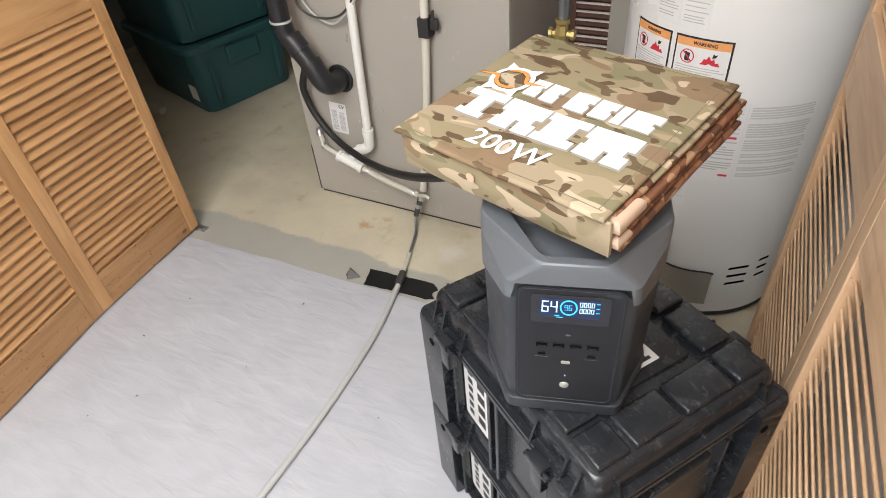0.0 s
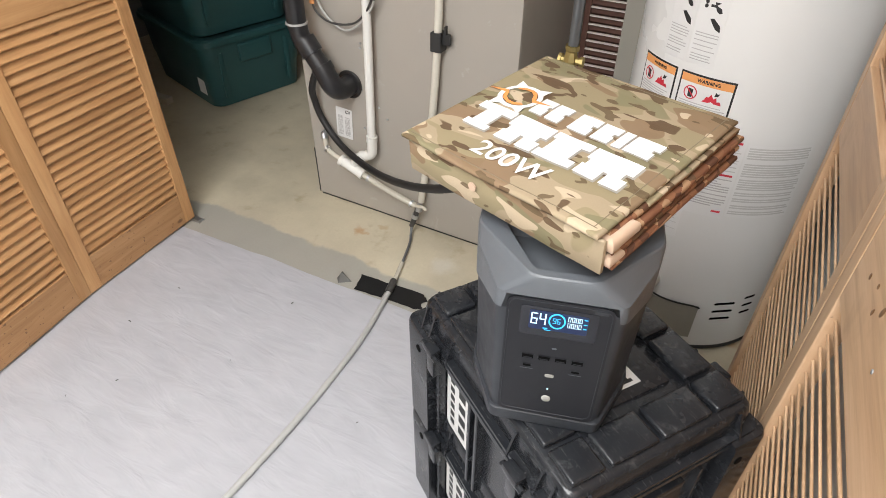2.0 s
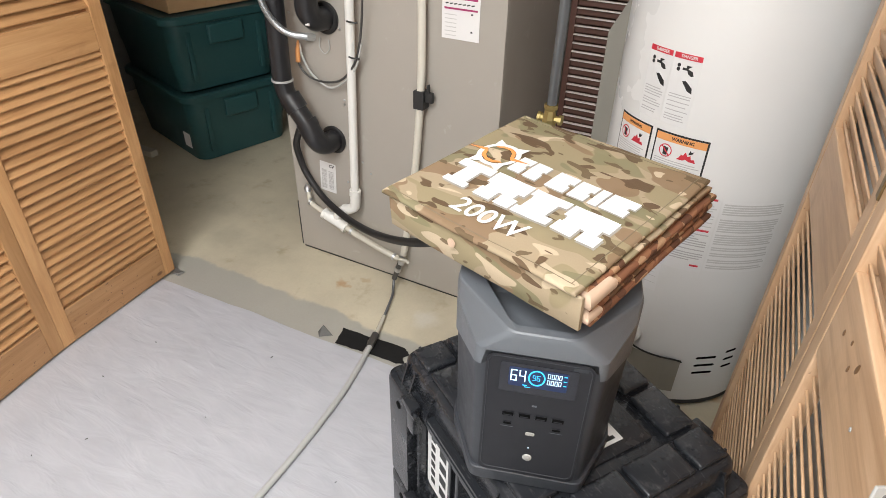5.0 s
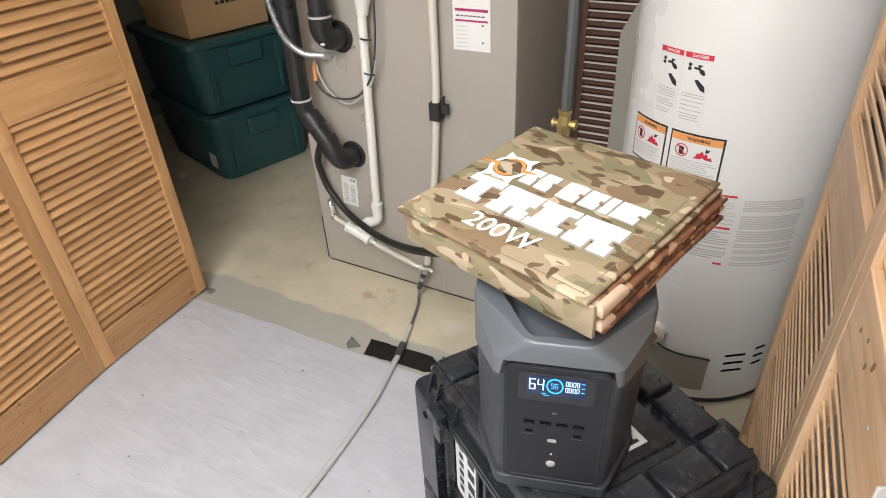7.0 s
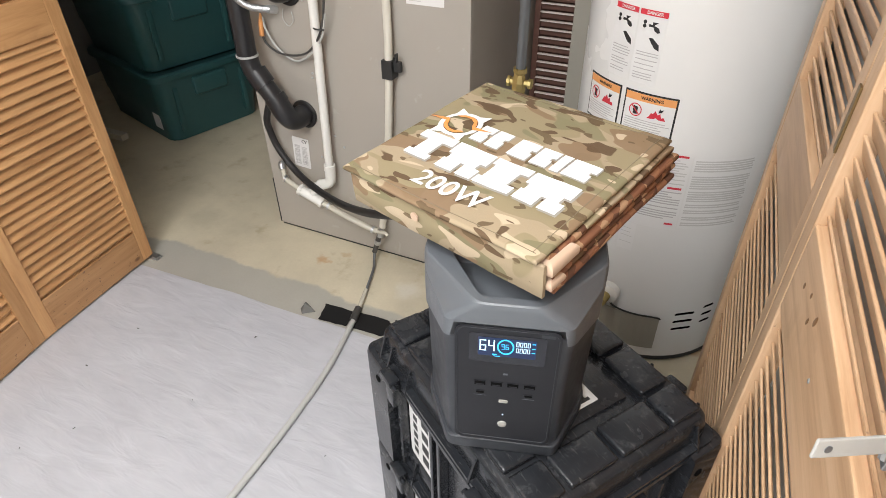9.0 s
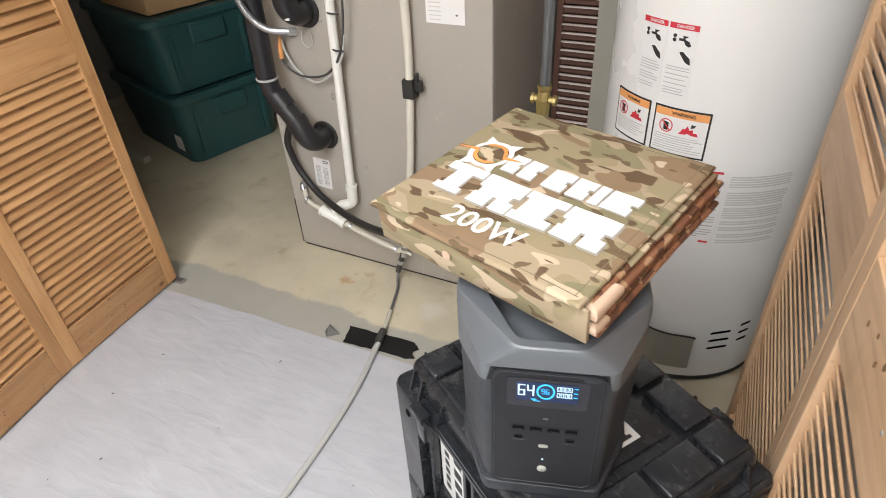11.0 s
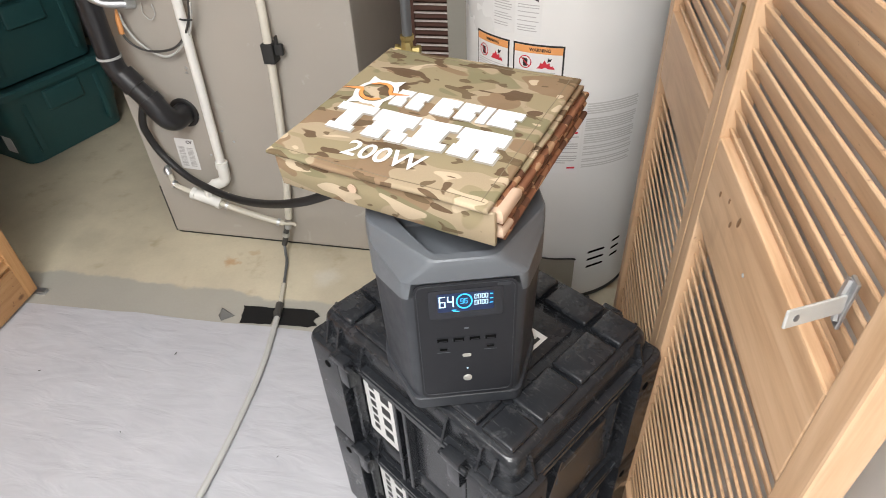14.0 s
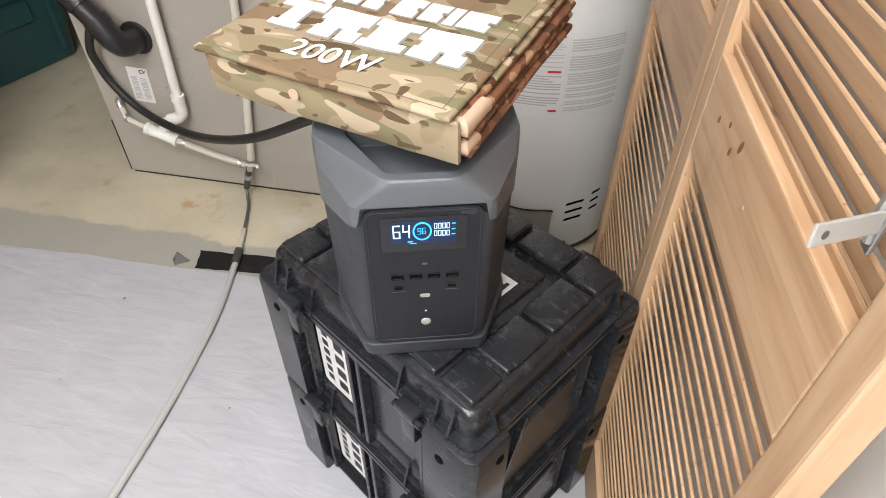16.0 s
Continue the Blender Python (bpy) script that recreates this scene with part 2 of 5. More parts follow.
PVC = plain("white_pvc", (0.72, 0.71, 0.67), 0.35, vary=0.05)
CREAMPIPE = plain("aged_cream_pipe", (0.60, 0.57, 0.49), 0.4, vary=0.08)
CLEARTUBE = plain("cloudy_tube", (0.56, 0.53, 0.45), 0.2, vary=0.12, scale=25)
GREYCORD = plain("grey_cord", (0.44, 0.44, 0.42), 0.45, vary=0.08)
DARKCORD = plain("dark_cord", (0.05, 0.048, 0.045), 0.5)
BRASS = plain("brass", (0.46, 0.37, 0.16), 0.55, 1.0, vary=0.15)
KNOT = plain("dark_pine_knot", (0.19, 0.10, 0.045), 0.5, vary=0.3, scale=200)
BRASSDARK = plain("dull_brass", (0.22, 0.15, 0.07), 0.45, 0.8, vary=0.3)
GALV = plain("galvanised_steel", (0.50, 0.51, 0.52), 0.38, 0.9, vary=0.2)
GREYPIPE = plain("grey_steel_pipe", (0.16, 0.17, 0.18), 0.4, 0.6, vary=0.15)
TOTE = plain("dark_green_polypropylene", (0.023, 0.080, 0.083), 0.42, vary=0.15, scale=50)
TAPE = plain("black_cloth_tape", (0.009, 0.009, 0.0095), 0.6, vary=0.4, scale=90, bump=0.4, spec=0.3)
FOIL = plain("crumpled_grey_tape", (0.085, 0.083, 0.076), 0.6, vary=0.25)
PAPER = plain("white_paper", (0.70, 0.69, 0.68), 0.7, vary=0.03)
LABELWHITE = plain("white_label_film", (0.68, 0.675, 0.665), 0.4, vary=0.03)
INK = plain("black_ink", (0.02, 0.02, 0.02), 0.5)
GREYINK = plain("grey_print", (0.42, 0.41, 0.40), 0.6)
PALEINK = plain("pale_grey_print", (0.50, 0.49, 0.475), 0.6)
RED = plain("red_ink", (0.55, 0.03, 0.05), 0.5)
ORANGE = plain("orange_ink", (0.72, 0.32, 0.11), 0.55)
CRIMSON = plain("crimson_ink", (0.34, 0.03, 0.12), 0.6)
BLUEINK = plain("blue_ink", (0.05, 0.22, 0.50), 0.6)
WHITEPRINT = plain("white_screen_print", (0.66, 0.66, 0.65), 0.75, vary=0.06, scale=120)
ORANGEPRINT = plain("orange_screen_print", (0.70, 0.26, 0.07), 0.75)
GREYPRINT = plain("grey_shadow_print", (0.30, 0.28, 0.25), 0.75)
SHELL = plain("slate_grey_plastic", (0.100, 0.110, 0.122), 0.33, vary=0.06, scale=500, bump=0.1)
BODY = plain("charcoal_plastic", (0.028, 0.031, 0.037), 0.46, vary=0.06, scale=500, bump=0.1, spec=0.4)
PLATE = plain("black_grey_plate", (0.0110, 0.0118, 0.0150), 0.48, vary=0.08, scale=400, spec=0.35)
GLASS = plain("dark_screen_glass", (0.012, 0.013, 0.018), 0.12, vary=0.05)
SLOT = plain("slot_black", (0.003, 0.003, 0.003), 0.9, spec=0.08)
BUTTON = plain("pale_button", (0.30, 0.295, 0.27), 0.35, vary=0.04)
LCDBLUE = glow("display_backlight", (0.012, 0.035, 0.13), 0.42)
LCDCYAN = glow("display_ring", (0.05, 0.55, 1.0), 1.5)
LCDWHITE = glow("display_digit", (0.62, 0.85, 1.0), 1.7)
EDGETAN = plain("pale_tan_fabric", (0.50, 0.36, 0.26), 0.85, vary=0.12, scale=60, bump=0.2)
EDGECAMO = fold_cloth()
HEMTHREAD = plain("olive_thread", (0.17, 0.135, 0.085), 0.85)
BROWNSLAT = plain("dark_brown_slat", (0.12, 0.055, 0.040), 0.6, vary=0.25, scale=20)
SLATEDGE = plain("pale_slat_edge", (0.82, 0.74, 0.68), 0.5)
OLIVEGREY = plain("olive_grey_panel", (0.27, 0.255, 0.215), 0.5, vary=0.1, scale=12)
GREYBOARD = plain("grey_beige_board", (0.33, 0.31, 0.265), 0.5, vary=0.06, scale=12)
BRACKETWHITE = plain("pale_bracket_paint", (0.36, 0.355, 0.335), 0.4, vary=0.12, scale=90)
BARREL = plain("lamp_housing", (0.7, 0.7, 0.7), 0.4)


# ---- mesh helpers ----
def part(name, bm, material, parent=None, label="", smooth=False):
    """Links a bmesh as one mesh object under a thing or a part."""
    me = bpy.data.meshes.new(name)
    bmesh.ops.recalc_face_normals(bm, faces=bm.faces)
    bm.to_mesh(me)
    bm.free()
    me.materials.append(material)
    if smooth:
        me.shade_smooth()
        me.set_sharp_from_angle(angle=radians(38 if smooth is True else smooth))
    ob = new(name, me)
    if parent is not None:
        ob.parent = parent
    if label:
        ob["label"] = label
    return ob


def thing(name, label, category, m=None, group="", kind=""):
    ob = new(name)
    ob.empty_display_size = 0.05
    if m is not None:
        ob.matrix_world = m
    return tagged(ob, label, category, group, kind)


def box(bm, x0, x1, y0, y1, z0, z1, bevel=0.0, seg=2, m=None):
    g = bmesh.ops.create_cube(bm, size=1)
    vs = g["verts"]
    for v in vs:
        v.co = Vector(((x0 + x1) / 2 + v.co.x * (x1 - x0), (y0 + y1) / 2 + v.co.y * (y1 - y0), (z0 + z1) / 2 + v.co.z * (z1 - z0)))
    if bevel:
        es = {e for v in vs for e in v.link_edges}
        r = bmesh.ops.bevel(bm, geom=list(es), offset=bevel, segments=seg, affect="EDGES", profile=0.6)
        vs = list({v for f in r["faces"] for v in f.verts} | {v for v in vs if v.is_valid})
    if m is not None:
        bmesh.ops.transform(bm, matrix=m, verts=vs)
    return bm


def boxed(*a, **k):
    return box(bmesh.new(), *a, **k)


def smooth_path(pts, n=8):
    """A Catmull-Rom line through the points."""
    p = [Vector(q) for q in pts]
    p = [p[0] * 2 - p[1]] + p + [p[-1] * 2 - p[-2]]
    out = []
    for i in range(1, len(p) - 2):
        a, b, c, d = p[i - 1 : i + 3]
        for k in range(n):
            t = k / n
            out.append(0.5 * (2 * b + (c - a) * t + (2 * a - 5 * b + 4 * c - d) * t * t + (3 * b - a - 3 * c + d) * t**3))
    return out + [p[-2]]


def tube(bm, pts, r, sides=14, caps=True):
    """A round bar along the points; r is one radius or one for each point."""
    pts = [Vector(p) for p in pts]
    radii = r if isinstance(r, (list, tuple)) else [r] * len(pts)
    rings, side = [], None
    for i, p in enumerate(pts):
        d = (pts[min(i + 1, len(pts) - 1)] - pts[max(i - 1, 0)]).normalized()
        if side is None:
            side = d.orthogonal().normalized()
        side = (side - d * side.dot(d)).normalized()
        up = d.cross(side)
        rings.append([bm.verts.new(p + radii[i] * (math.cos(a) * side + math.sin(a) * up)) for a in (2 * math.pi * k / sides for k in range(sides))])
    for a, b in zip(rings, rings[1:]):
        for k in range(sides):
            bm.faces.new((a[k], a[(k + 1) % sides], b[(k + 1) % sides], b[k]))
    if caps:
        bm.faces.new(rings[0][::-1])
        bm.faces.new(rings[-1])
    return bm


def tubed(pts, r, sides=14, n=0):
    return tube(bmesh.new(), smooth_path(pts, n) if n else pts, r, sides)


def loft(bm, rings, close_ends=True):
    """Skins rings of equal count."""
    vs = [[bm.verts.new(p) for p in ring] for ring in rings]
    n = len(vs[0])
    for a, b in zip(vs, vs[1:]):
        for k in range(n):
            bm.faces.new((a[k], a[(k + 1) % n], b[(k + 1) % n], b[k]))
    if close_ends:
        bm.faces.new(vs[0][::-1])
        bm.faces.new(vs[-1])
    return bm


def lathe(bm, profile, sides=64, centre=(0, 0)):
    return loft(bm, [[Vector((centre[0] + r * math.cos(2 * math.pi * k / sides), centre[1] + r * math.sin(2 * math.pi * k / sides), z)) for k in range(sides)] for r, z in profile])


def flat(bm, outline, z=0.0, thick=0.0006):
    """A thin plate with that outline in the xy plane."""
    low = [bm.verts.new((x, y, z)) for x, y in outline]
    top = [bm.verts.new((x, y, z + thick)) for x, y in outline]
    bm.faces.new(low[::-1])
    bm.faces.new(top)
    n = len(low)
    for k in range(n):
        bm.faces.new((low[k], low[(k + 1) % n], top[(k + 1) % n], top[k]))
    return bm


def rounded(x0, x1, y0, y1, r, n=5):
    out = []
    for cx, cy, a in ((x1 - r, y1 - r, 0), (x0 + r, y1 - r, 90), (x0 + r, y0 + r, 180), (x1 - r, y0 + r, 270)):
        out += [(cx + r * math.cos(radians(a + 90 * k / n)), cy + r * math.sin(radians(a + 90 * k / n))) for k in range(n + 1)]
    return out


def text_mesh(words, size, depth=0.0004, bold=0.0):
    """Built-in-font lettering as a bmesh, centred, in the xy plane."""
    cu = bpy.data.curves.new("words", "FONT")
    cu.body, cu.size, cu.extrude, cu.align_x, cu.align_y, cu.offset = words, size, depth, "CENTER", "CENTER", bold
    ob = bpy.data.objects.new("words", cu)
    scene.collection.objects.link(ob)
    bpy.context.view_layer.update()
    me = bpy.data.meshes.new_from_object(ob.evaluated_get(bpy.context.evaluated_depsgraph_get()))
    bm = bmesh.new()
    bm.from_mesh(me)
    bpy.data.objects.remove(ob)
    bpy.data.meshes.remove(me)
    return bm


def carved(bm, tool):
    """The first bmesh with the second cut out of it."""
    obs = []
    for b in (bm, tool):
        me = bpy.data.meshes.new("blank")
        bmesh.ops.recalc_face_normals(b, faces=b.faces)
        b.to_mesh(me)
        b.free()
        obs.append(bpy.data.objects.new("blank", me))
        scene.collection.objects.link(obs[-1])
    cut = obs[0].modifiers.new("cut", "BOOLEAN")
    cut.operation, cut.object, cut.solver = "DIFFERENCE", obs[1], "EXACT"
    bpy.context.view_layer.update()
    me = bpy.data.meshes.new_from_object(obs[0].evaluated_get(bpy.context.evaluated_depsgraph_get()))
    out = bmesh.new()
    out.from_mesh(me)
    for ob in obs:
        bpy.data.meshes.remove(ob.data)
    bpy.data.meshes.remove(me)
    return out


def moved(bm, m):
    bmesh.ops.transform(bm, matrix=m, verts=bm.verts)
    return bm


# ---- structure ----
def structure(name, bm, material, label, category, smooth=False):
    return tagged(part(name, bm, material, None, "", smooth), label, category, kind="structure")


structure("floor", boxed(-2.2, 1.9, -2.9, 2.5, -0.12, 0.0), CONCRETE, "stained ochre-grey concrete floor with a repaired grey band", "floor")
# Ceiling, left wall and rear wall are unseen, added white for bounce light.
structure("ceiling", boxed(-2.2, 1.9, -2.9, 2.5, 2.4, 2.5), PLASTER, "unseen white ceiling added to bounce light", "ceiling")
structure("wall_right", boxed(1.66, 1.78, -2.78, 2.38, 0, 2.4), PLASTER, "unseen white rear wall added to bounce light beside the open louvred door", "wall")
structure("wall_left", boxed(-2.1, -1.98, -2.78, 0.30, 0, 2.4), PLASTER, "unseen white room wall added to bounce light", "wall")
structure("wall_closet_end", boxed(-2.1, -1.98, 0.40, 2.38, 0, 2.4), DARKWALL, "assumed dark grey closet wall", "wall")
structure("wall_behind", boxed(-2.1, 1.78, -2.9, -2.78, 0, 2.4), PLASTER, "unseen white rear wall added to bounce light", "wall")
structure("wall_back", boxed(-2.1, 1.78, 2.38, 2.5, 0, 2.4), DARKWALL, "assumed dark grey wall behind the storage totes", "wall")
# Hidden wall, ended at x = -0.78 so lamp light reaches the totes.
structure("wall_closet_left", boxed(-2.1, -0.78, 0.30, 0.40, 0, 2.4), PLASTER, "white closet front wall", "wall")
structure("wall_closet_header", boxed(-0.78, 1.66, 0.30, 0.40, 2.08, 2.4), PLASTER, "white wall above the closet opening", "wall")

# drop sheet over the room floor
def drop_sheet():
    bm = bmesh.new()
    nx, ny = 120, 130
    x0, x1, y1, y0 = -0.75, 1.62, 0.19, -2.0
    grid = []
    for j in range(ny + 1):
        row = []
        for i in range(nx + 1):
            x = x0 + (x1 - x0) * i / nx
            v = j / ny
            edge = 0.012 + 0.030 * min(1, max(0, (x + 0.3) / 0.9)) + 0.006 * noise.noise((x * 4, 0, 3))
            y = y0 + (y1 + edge - y0) * v
            h = 0.004 + 0.0035 * noise.noise((x * 5, y * 5, 0)) + 0.0018 * noise.noise((x * 14 + y * 6, y * 13, 5))
            row.append(bm.verts.new((x, y, max(0.0015, h))))
        grid.append(row)
    for a, b in zip(grid, grid[1:]):
        for i in range(nx):
            bm.faces.new((a[i], a[i + 1], b[i + 1], b[i]))
    border = [e for e in bm.edges if len(e.link_faces) == 1]
    r = bmesh.ops.extrude_edge_only(bm, edges=border)
    for v in (g for g in r["geom"] if isinstance(g, bmesh.types.BMVert)):
        v.co.z = 0.0003
    return tagged(part("drop_sheet", bm, SHEET, None, "", True), "creased white plastic drop sheet spread over the concrete floor", "drop sheet")


drop_sheet()


# ---- louvred bifold doors ----
PANEL_H, PANEL_T = 2.0, 0.028
SLAT_MESH = {}


def slat_mesh(lean, wide, thick, length, wood):
    """One louvre slat with rounded long edges, along local x."""
    key = (lean, wide, thick, round(length, 3), wood.name)
    if key not in SLAT_MESH:
        bm = bmesh.new()
        w, t, half = wide, thick, length / 2
        prof = [(-w / 2, -t * 0.25), (-w / 2 + t * 0.3, -t / 2), (w / 2 - t * 0.3, -t / 2), (w / 2, -t * 0.25), (w / 2, t * 0.25), (w / 2 - t * 0.3, t / 2), (-w / 2 + t * 0.3, t / 2), (-w / 2, t * 0.25)]
        ca, sa = math.cos(radians(lean)), math.sin(radians(lean))
        loft(bm, [[Vector((x, a * ca - b * sa, a * sa + b * ca)) for a, b in prof] for x in (-half, half)])
        bmesh.ops.recalc_face_normals(bm, faces=bm.faces)
        me = bpy.data.meshes.new("slat")
        bm.to_mesh(me)
        bm.free()
        me.materials.append(wood)
        SLAT_MESH[key] = me
    return SLAT_MESH[key]


def door_leaf(parent, m, wide, stile, slats, rail, wood):
    """A leaf in the local xz plane from x = 0, its thickness along y; slats: lean, width, thickness and pitch."""
    lean, slat_w, slat_t, pitch = slats
    leaf = part("door_leaf", boxed(0, wide, -PANEL_T / 2, PANEL_T / 2, PANEL_H - 0.075, PANEL_H, 0.0025), wood, parent)
    leaf.matrix_parent_inverse = Matrix()
    leaf.matrix_basis = m
    for x in (0, wide - stile):
        bm = boxed(-PANEL_H / 2, PANEL_H / 2, -PANEL_T / 2 - 0.0006, PANEL_T / 2 + 0.0006, -stile / 2, stile / 2, 0.003)
        ob = part("stile", bm, wood, leaf)
        ob.matrix_basis = pose(x + stile / 2, 0, PANEL_H / 2, 0, -90, 0)
    for z0, z1 in ((0.0, 0.118), rail):
        ob = part("rail", boxed(stile - wide / 2, wide / 2 - stile, -PANEL_T / 2, PANEL_T / 2, z0, z1, 0.0025), PINE_WORN if z0 == 0 and wood == PINE_AGED else wood, leaf)
        ob.matrix_basis = pose(wide / 2, 0, 0)
    for low, high in ((0.118, rail[0]), (rail[1], PANEL_H - 0.075)):
        n = round((high - low) / pitch)
        for k in range(n + 1):
            ob = new("slat", slat_mesh(lean, slat_w, slat_t, wide - 2 * stile + 0.008, wood))
            ob.parent = leaf
            ob.matrix_basis = pose(wide / 2, 0, low + (high - low) * k / n, random.uniform(-1.2, 1.2), 0, 0)
    return leaf


def bifold(name, label, far, hinge, near, stile, slats, rail, wood):
    base = thing(name, label, "louvred door", None, "bifold doors")
    for a, b in ((far, hinge), (hinge, near)):
        ang = math.degrees(math.atan2(b[1] - a[1], b[0] - a[0]))
        door_leaf(base, pose(a[0], a[1], 0.012, 0, 0, ang), math.dist(a, b) - 0.001, stile, slats, rail, wood)
    return base


LEFT = ((-0.308, 0.258), (-0.274, -0.194), (-0.199, -0.640))
RIGHT = ((1.518, 0.338), (1.537, -0.125), (1.565, -0.588))
left_door = bifold("bifold_door", "open louvred pine bifold door with scuffed lower rails", *LEFT, 0.042, (-58, 0.0425, 0.0062, 0.0281), (0.790, 0.893), PINE_AGED)
right_door = bifold("bifold_door", "open louvred knotty pine bifold door with a metal bracket", *RIGHT, 0.036, (-72, 0.0270, 0.0038, 0.0245), (0.790, 0.915), PINE_PALE)
for z in (0.20, 1.0, 1.75):
    part("hinge", boxed(1.5195, 1.5225, -0.132, -0.118, z, z + 0.075, 0.001), BRASSDARK, right_door, "dull brass butt hinge")


# ---- furnace and its pipes ----
FX0, FX1, FY, FB, FH = 0.0, 0.770, 0.618, 1.36, 1.62


def furnace():
    f = thing("furnace", "taupe painted sheet-steel furnace cabinet on the concrete floor", "furnace")
    part("cabinet", boxed(FX0, FX1, FY + 0.004, FB, 0.006, FH, 0.004), STEEL, f)
    part("front_panel", boxed(FX0 + 0.001, FX1 - 0.001, FY - 0.0005, FY + 0.012, 0.012, FH - 0.01, 0.002), STEEL, f)
    part("base_gasket", boxed(FX0 + 0.002, FX1 - 0.002, FY + 0.006, FB - 0.01, 0.0, 0.008), INK, f, "black gasket along the floor")
    part("corner_seam", boxed(FX0 - 0.0035, FX0 + 0.001, FY - 0.001, FY + 0.03, 0.012, 0.2, 0.001), INK, f, "dark bent corner seam")
    for x, z in ((0.03, 0.47), (0.235, 0.475), (0.245, 0.63), (0.243, 0.615), (0.33, 0.395), (0.06, 0.87), (0.245, 0.845), (0.04, 0.6), (0.235, 0.34), (0.30, 0.43)):
        part("screw", lathe(bmesh.new(), [(0.0001, 0.003), (0.003, 0.0025), (0.0042, 0.001), (0.0042, 0)], 10), GALV, f).matrix_basis = pose(x, FY - 0.001, z, 90, 0, 0)
    # flanges round the two flue ports
    for x, z in ((0.192, 0.487), (0.198, 0.872)):
        ring = lathe(bmesh.new(), [(0.030, 0.0), (0.046, 0.0), (0.047, 0.004), (0.044, 0.008), (0.030, 0.008)], 32)
        part("port_gasket", ring, RUBBER, f, "black rubber gasket").matrix_basis = pose(x, FY - 0.001, z, 90, 0, 0)
    return f


furnace()


def strap(bm, p, r, axis="z", h=0.006):
    q = Vector(p)
    d = Vector((0, 0, 1)) if axis == "z" else Vector(axis).normalized()
    return tube(bm, [q - d * h / 2, q + d * h / 2], r, 24)


def flue(name, label, run, elbow, port, r=0.030):
    """A black pipe run that ends in an elbow set into a furnace port."""
    p = thing(name, label, "flue pipe")
    part("pipe", tubed(run, r, 24), BLACKPIPE, p, "", True)
    part("elbow", tubed([elbow[0], elbow[1], elbow[2], port], r + 0.0035, 24, 8), BLACKPIPE, p, "", True)
    return p


lower = flue("exhaust_pipe", "glossy black plastic drain-vent pipe elbowed into the furnace front", [(0.105, 0.525, 1.75), (0.080, 0.53, 0.70), (0.083, 0.53, 0.675)], [(0.155, 0.535, 0.560), (0.182, 0.54, 0.512), (0.193, 0.565, 0.490)], (0.193, 0.62, 0.487))
part("branch", tubed([(0.083, 0.53, 0.69), (0.088, 0.53, 0.655), (0.105, 0.532, 0.628), (0.158, 0.535, 0.556)], 0.0295, 24, 6), BLACKPIPE, lower, "", True)
for a, b, r in (((0.098, 0.532, 0.642), (0.126, 0.533, 0.603), 0.0345), ((0.150, 0.535, 0.570), (0.164, 0.536, 0.548), 0.0345)):
    part("coupling", tubed([a, b], r, 24), BLACKPIPE, lower, "", True)
part("clamp", strap(bmesh.new(), (0.0805, 0.53, 0.692), 0.0335), GREYCLAMP, lower, "pale cable tie", True)
upper = flue("intake_pipe", "black plastic intake pipe elbowed into the upper furnace port", [(0.200, 0.55, 1.75), (0.187, 0.55, 0.94)], [(0.187, 0.55, 0.955), (0.188, 0.55, 0.905), (0.195, 0.572, 0.877)], (0.198, 0.62, 0.872))
part("clamp", strap(bmesh.new(), (0.188, 0.55, 0.945), 0.0345), GREYCLAMP, upper, "pale cable tie", True)
part("tag", boxed(0.192, 0.208, 0.5290, 0.5305, 0.868, 0.8745), PAPER, upper, "small white print")

drain = thing("condensate_drain", "white PVC condensate drain pipe with elbows and a tee", "drain pipe")
part("pipe", tubed([(0.325, 0.585, 1.75), (0.312, 0.585, 1.0), (0.283, 0.585, 0.305)], 0.0135, 18), PVC, drain, "", True)
part("elbow", tubed([(0.285, 0.585, 0.335), (0.283, 0.585, 0.292), (0.279, 0.583, 0.272), (0.262, 0.578, 0.262), (0.240, 0.574, 0.256)], 0.0175, 18, 5), PVC, drain, "", True)
part("collar", tubed([(0.2855, 0.585, 0.338), (0.2835, 0.585, 0.318)], 0.0190, 18), PVC, drain, "", True)
part("short_pipe", tubed([(0.244, 0.575, 0.257), (0.222, 0.57, 0.243), (0.213, 0.568, 0.205)], 0.0135, 18, 5), PVC, drain, "", True)
part("reducer", tubed([(0.326, 0.585, 1.02), (0.317, 0.585, 0.985), (0.313, 0.585, 0.95)], [0.03, 0.022, 0.0165], 18), PVC, drain, "", True)
part("tee", tubed([(0.160, 0.566, 0.222), (0.250, 0.566, 0.190)], 0.0175, 18), PVC, drain, "", True)
for a, b in (((0.158, 0.566, 0.2227), (0.170, 0.566, 0.2185)), ((0.240, 0.566, 0.1935), (0.252, 0.566, 0.1893))):
    part("tee_lip", tubed([a, b], 0.0198, 18), PVC, drain, "", True)
part("inlet_tube", tubed([(0.070, 0.60, 0.270), (0.085, 0.585, 0.258), (0.105, 0.57, 0.244), (0.165, 0.566, 0.2205)], 0.0085, 14, 5), CLEARTUBE, drain, "cloudy clear tube", True)
part("fitting", tubed([(0.068, 0.62, 0.285), (0.068, 0.600, 0.282), (0.074, 0.593, 0.268)], 0.0115, 14, 4), GALV, drain, "metal barbed fitting", True)
part("outlet_tube", tubed([(0.250, 0.566, 0.190), (0.34, 0.566, 0.160), (0.425, 0.572, 0.132), (0.452, 0.578, 0.122)], 0.0105, 14, 6), CLEARTUBE, drain, "cloudy yellowed clear tube", True)
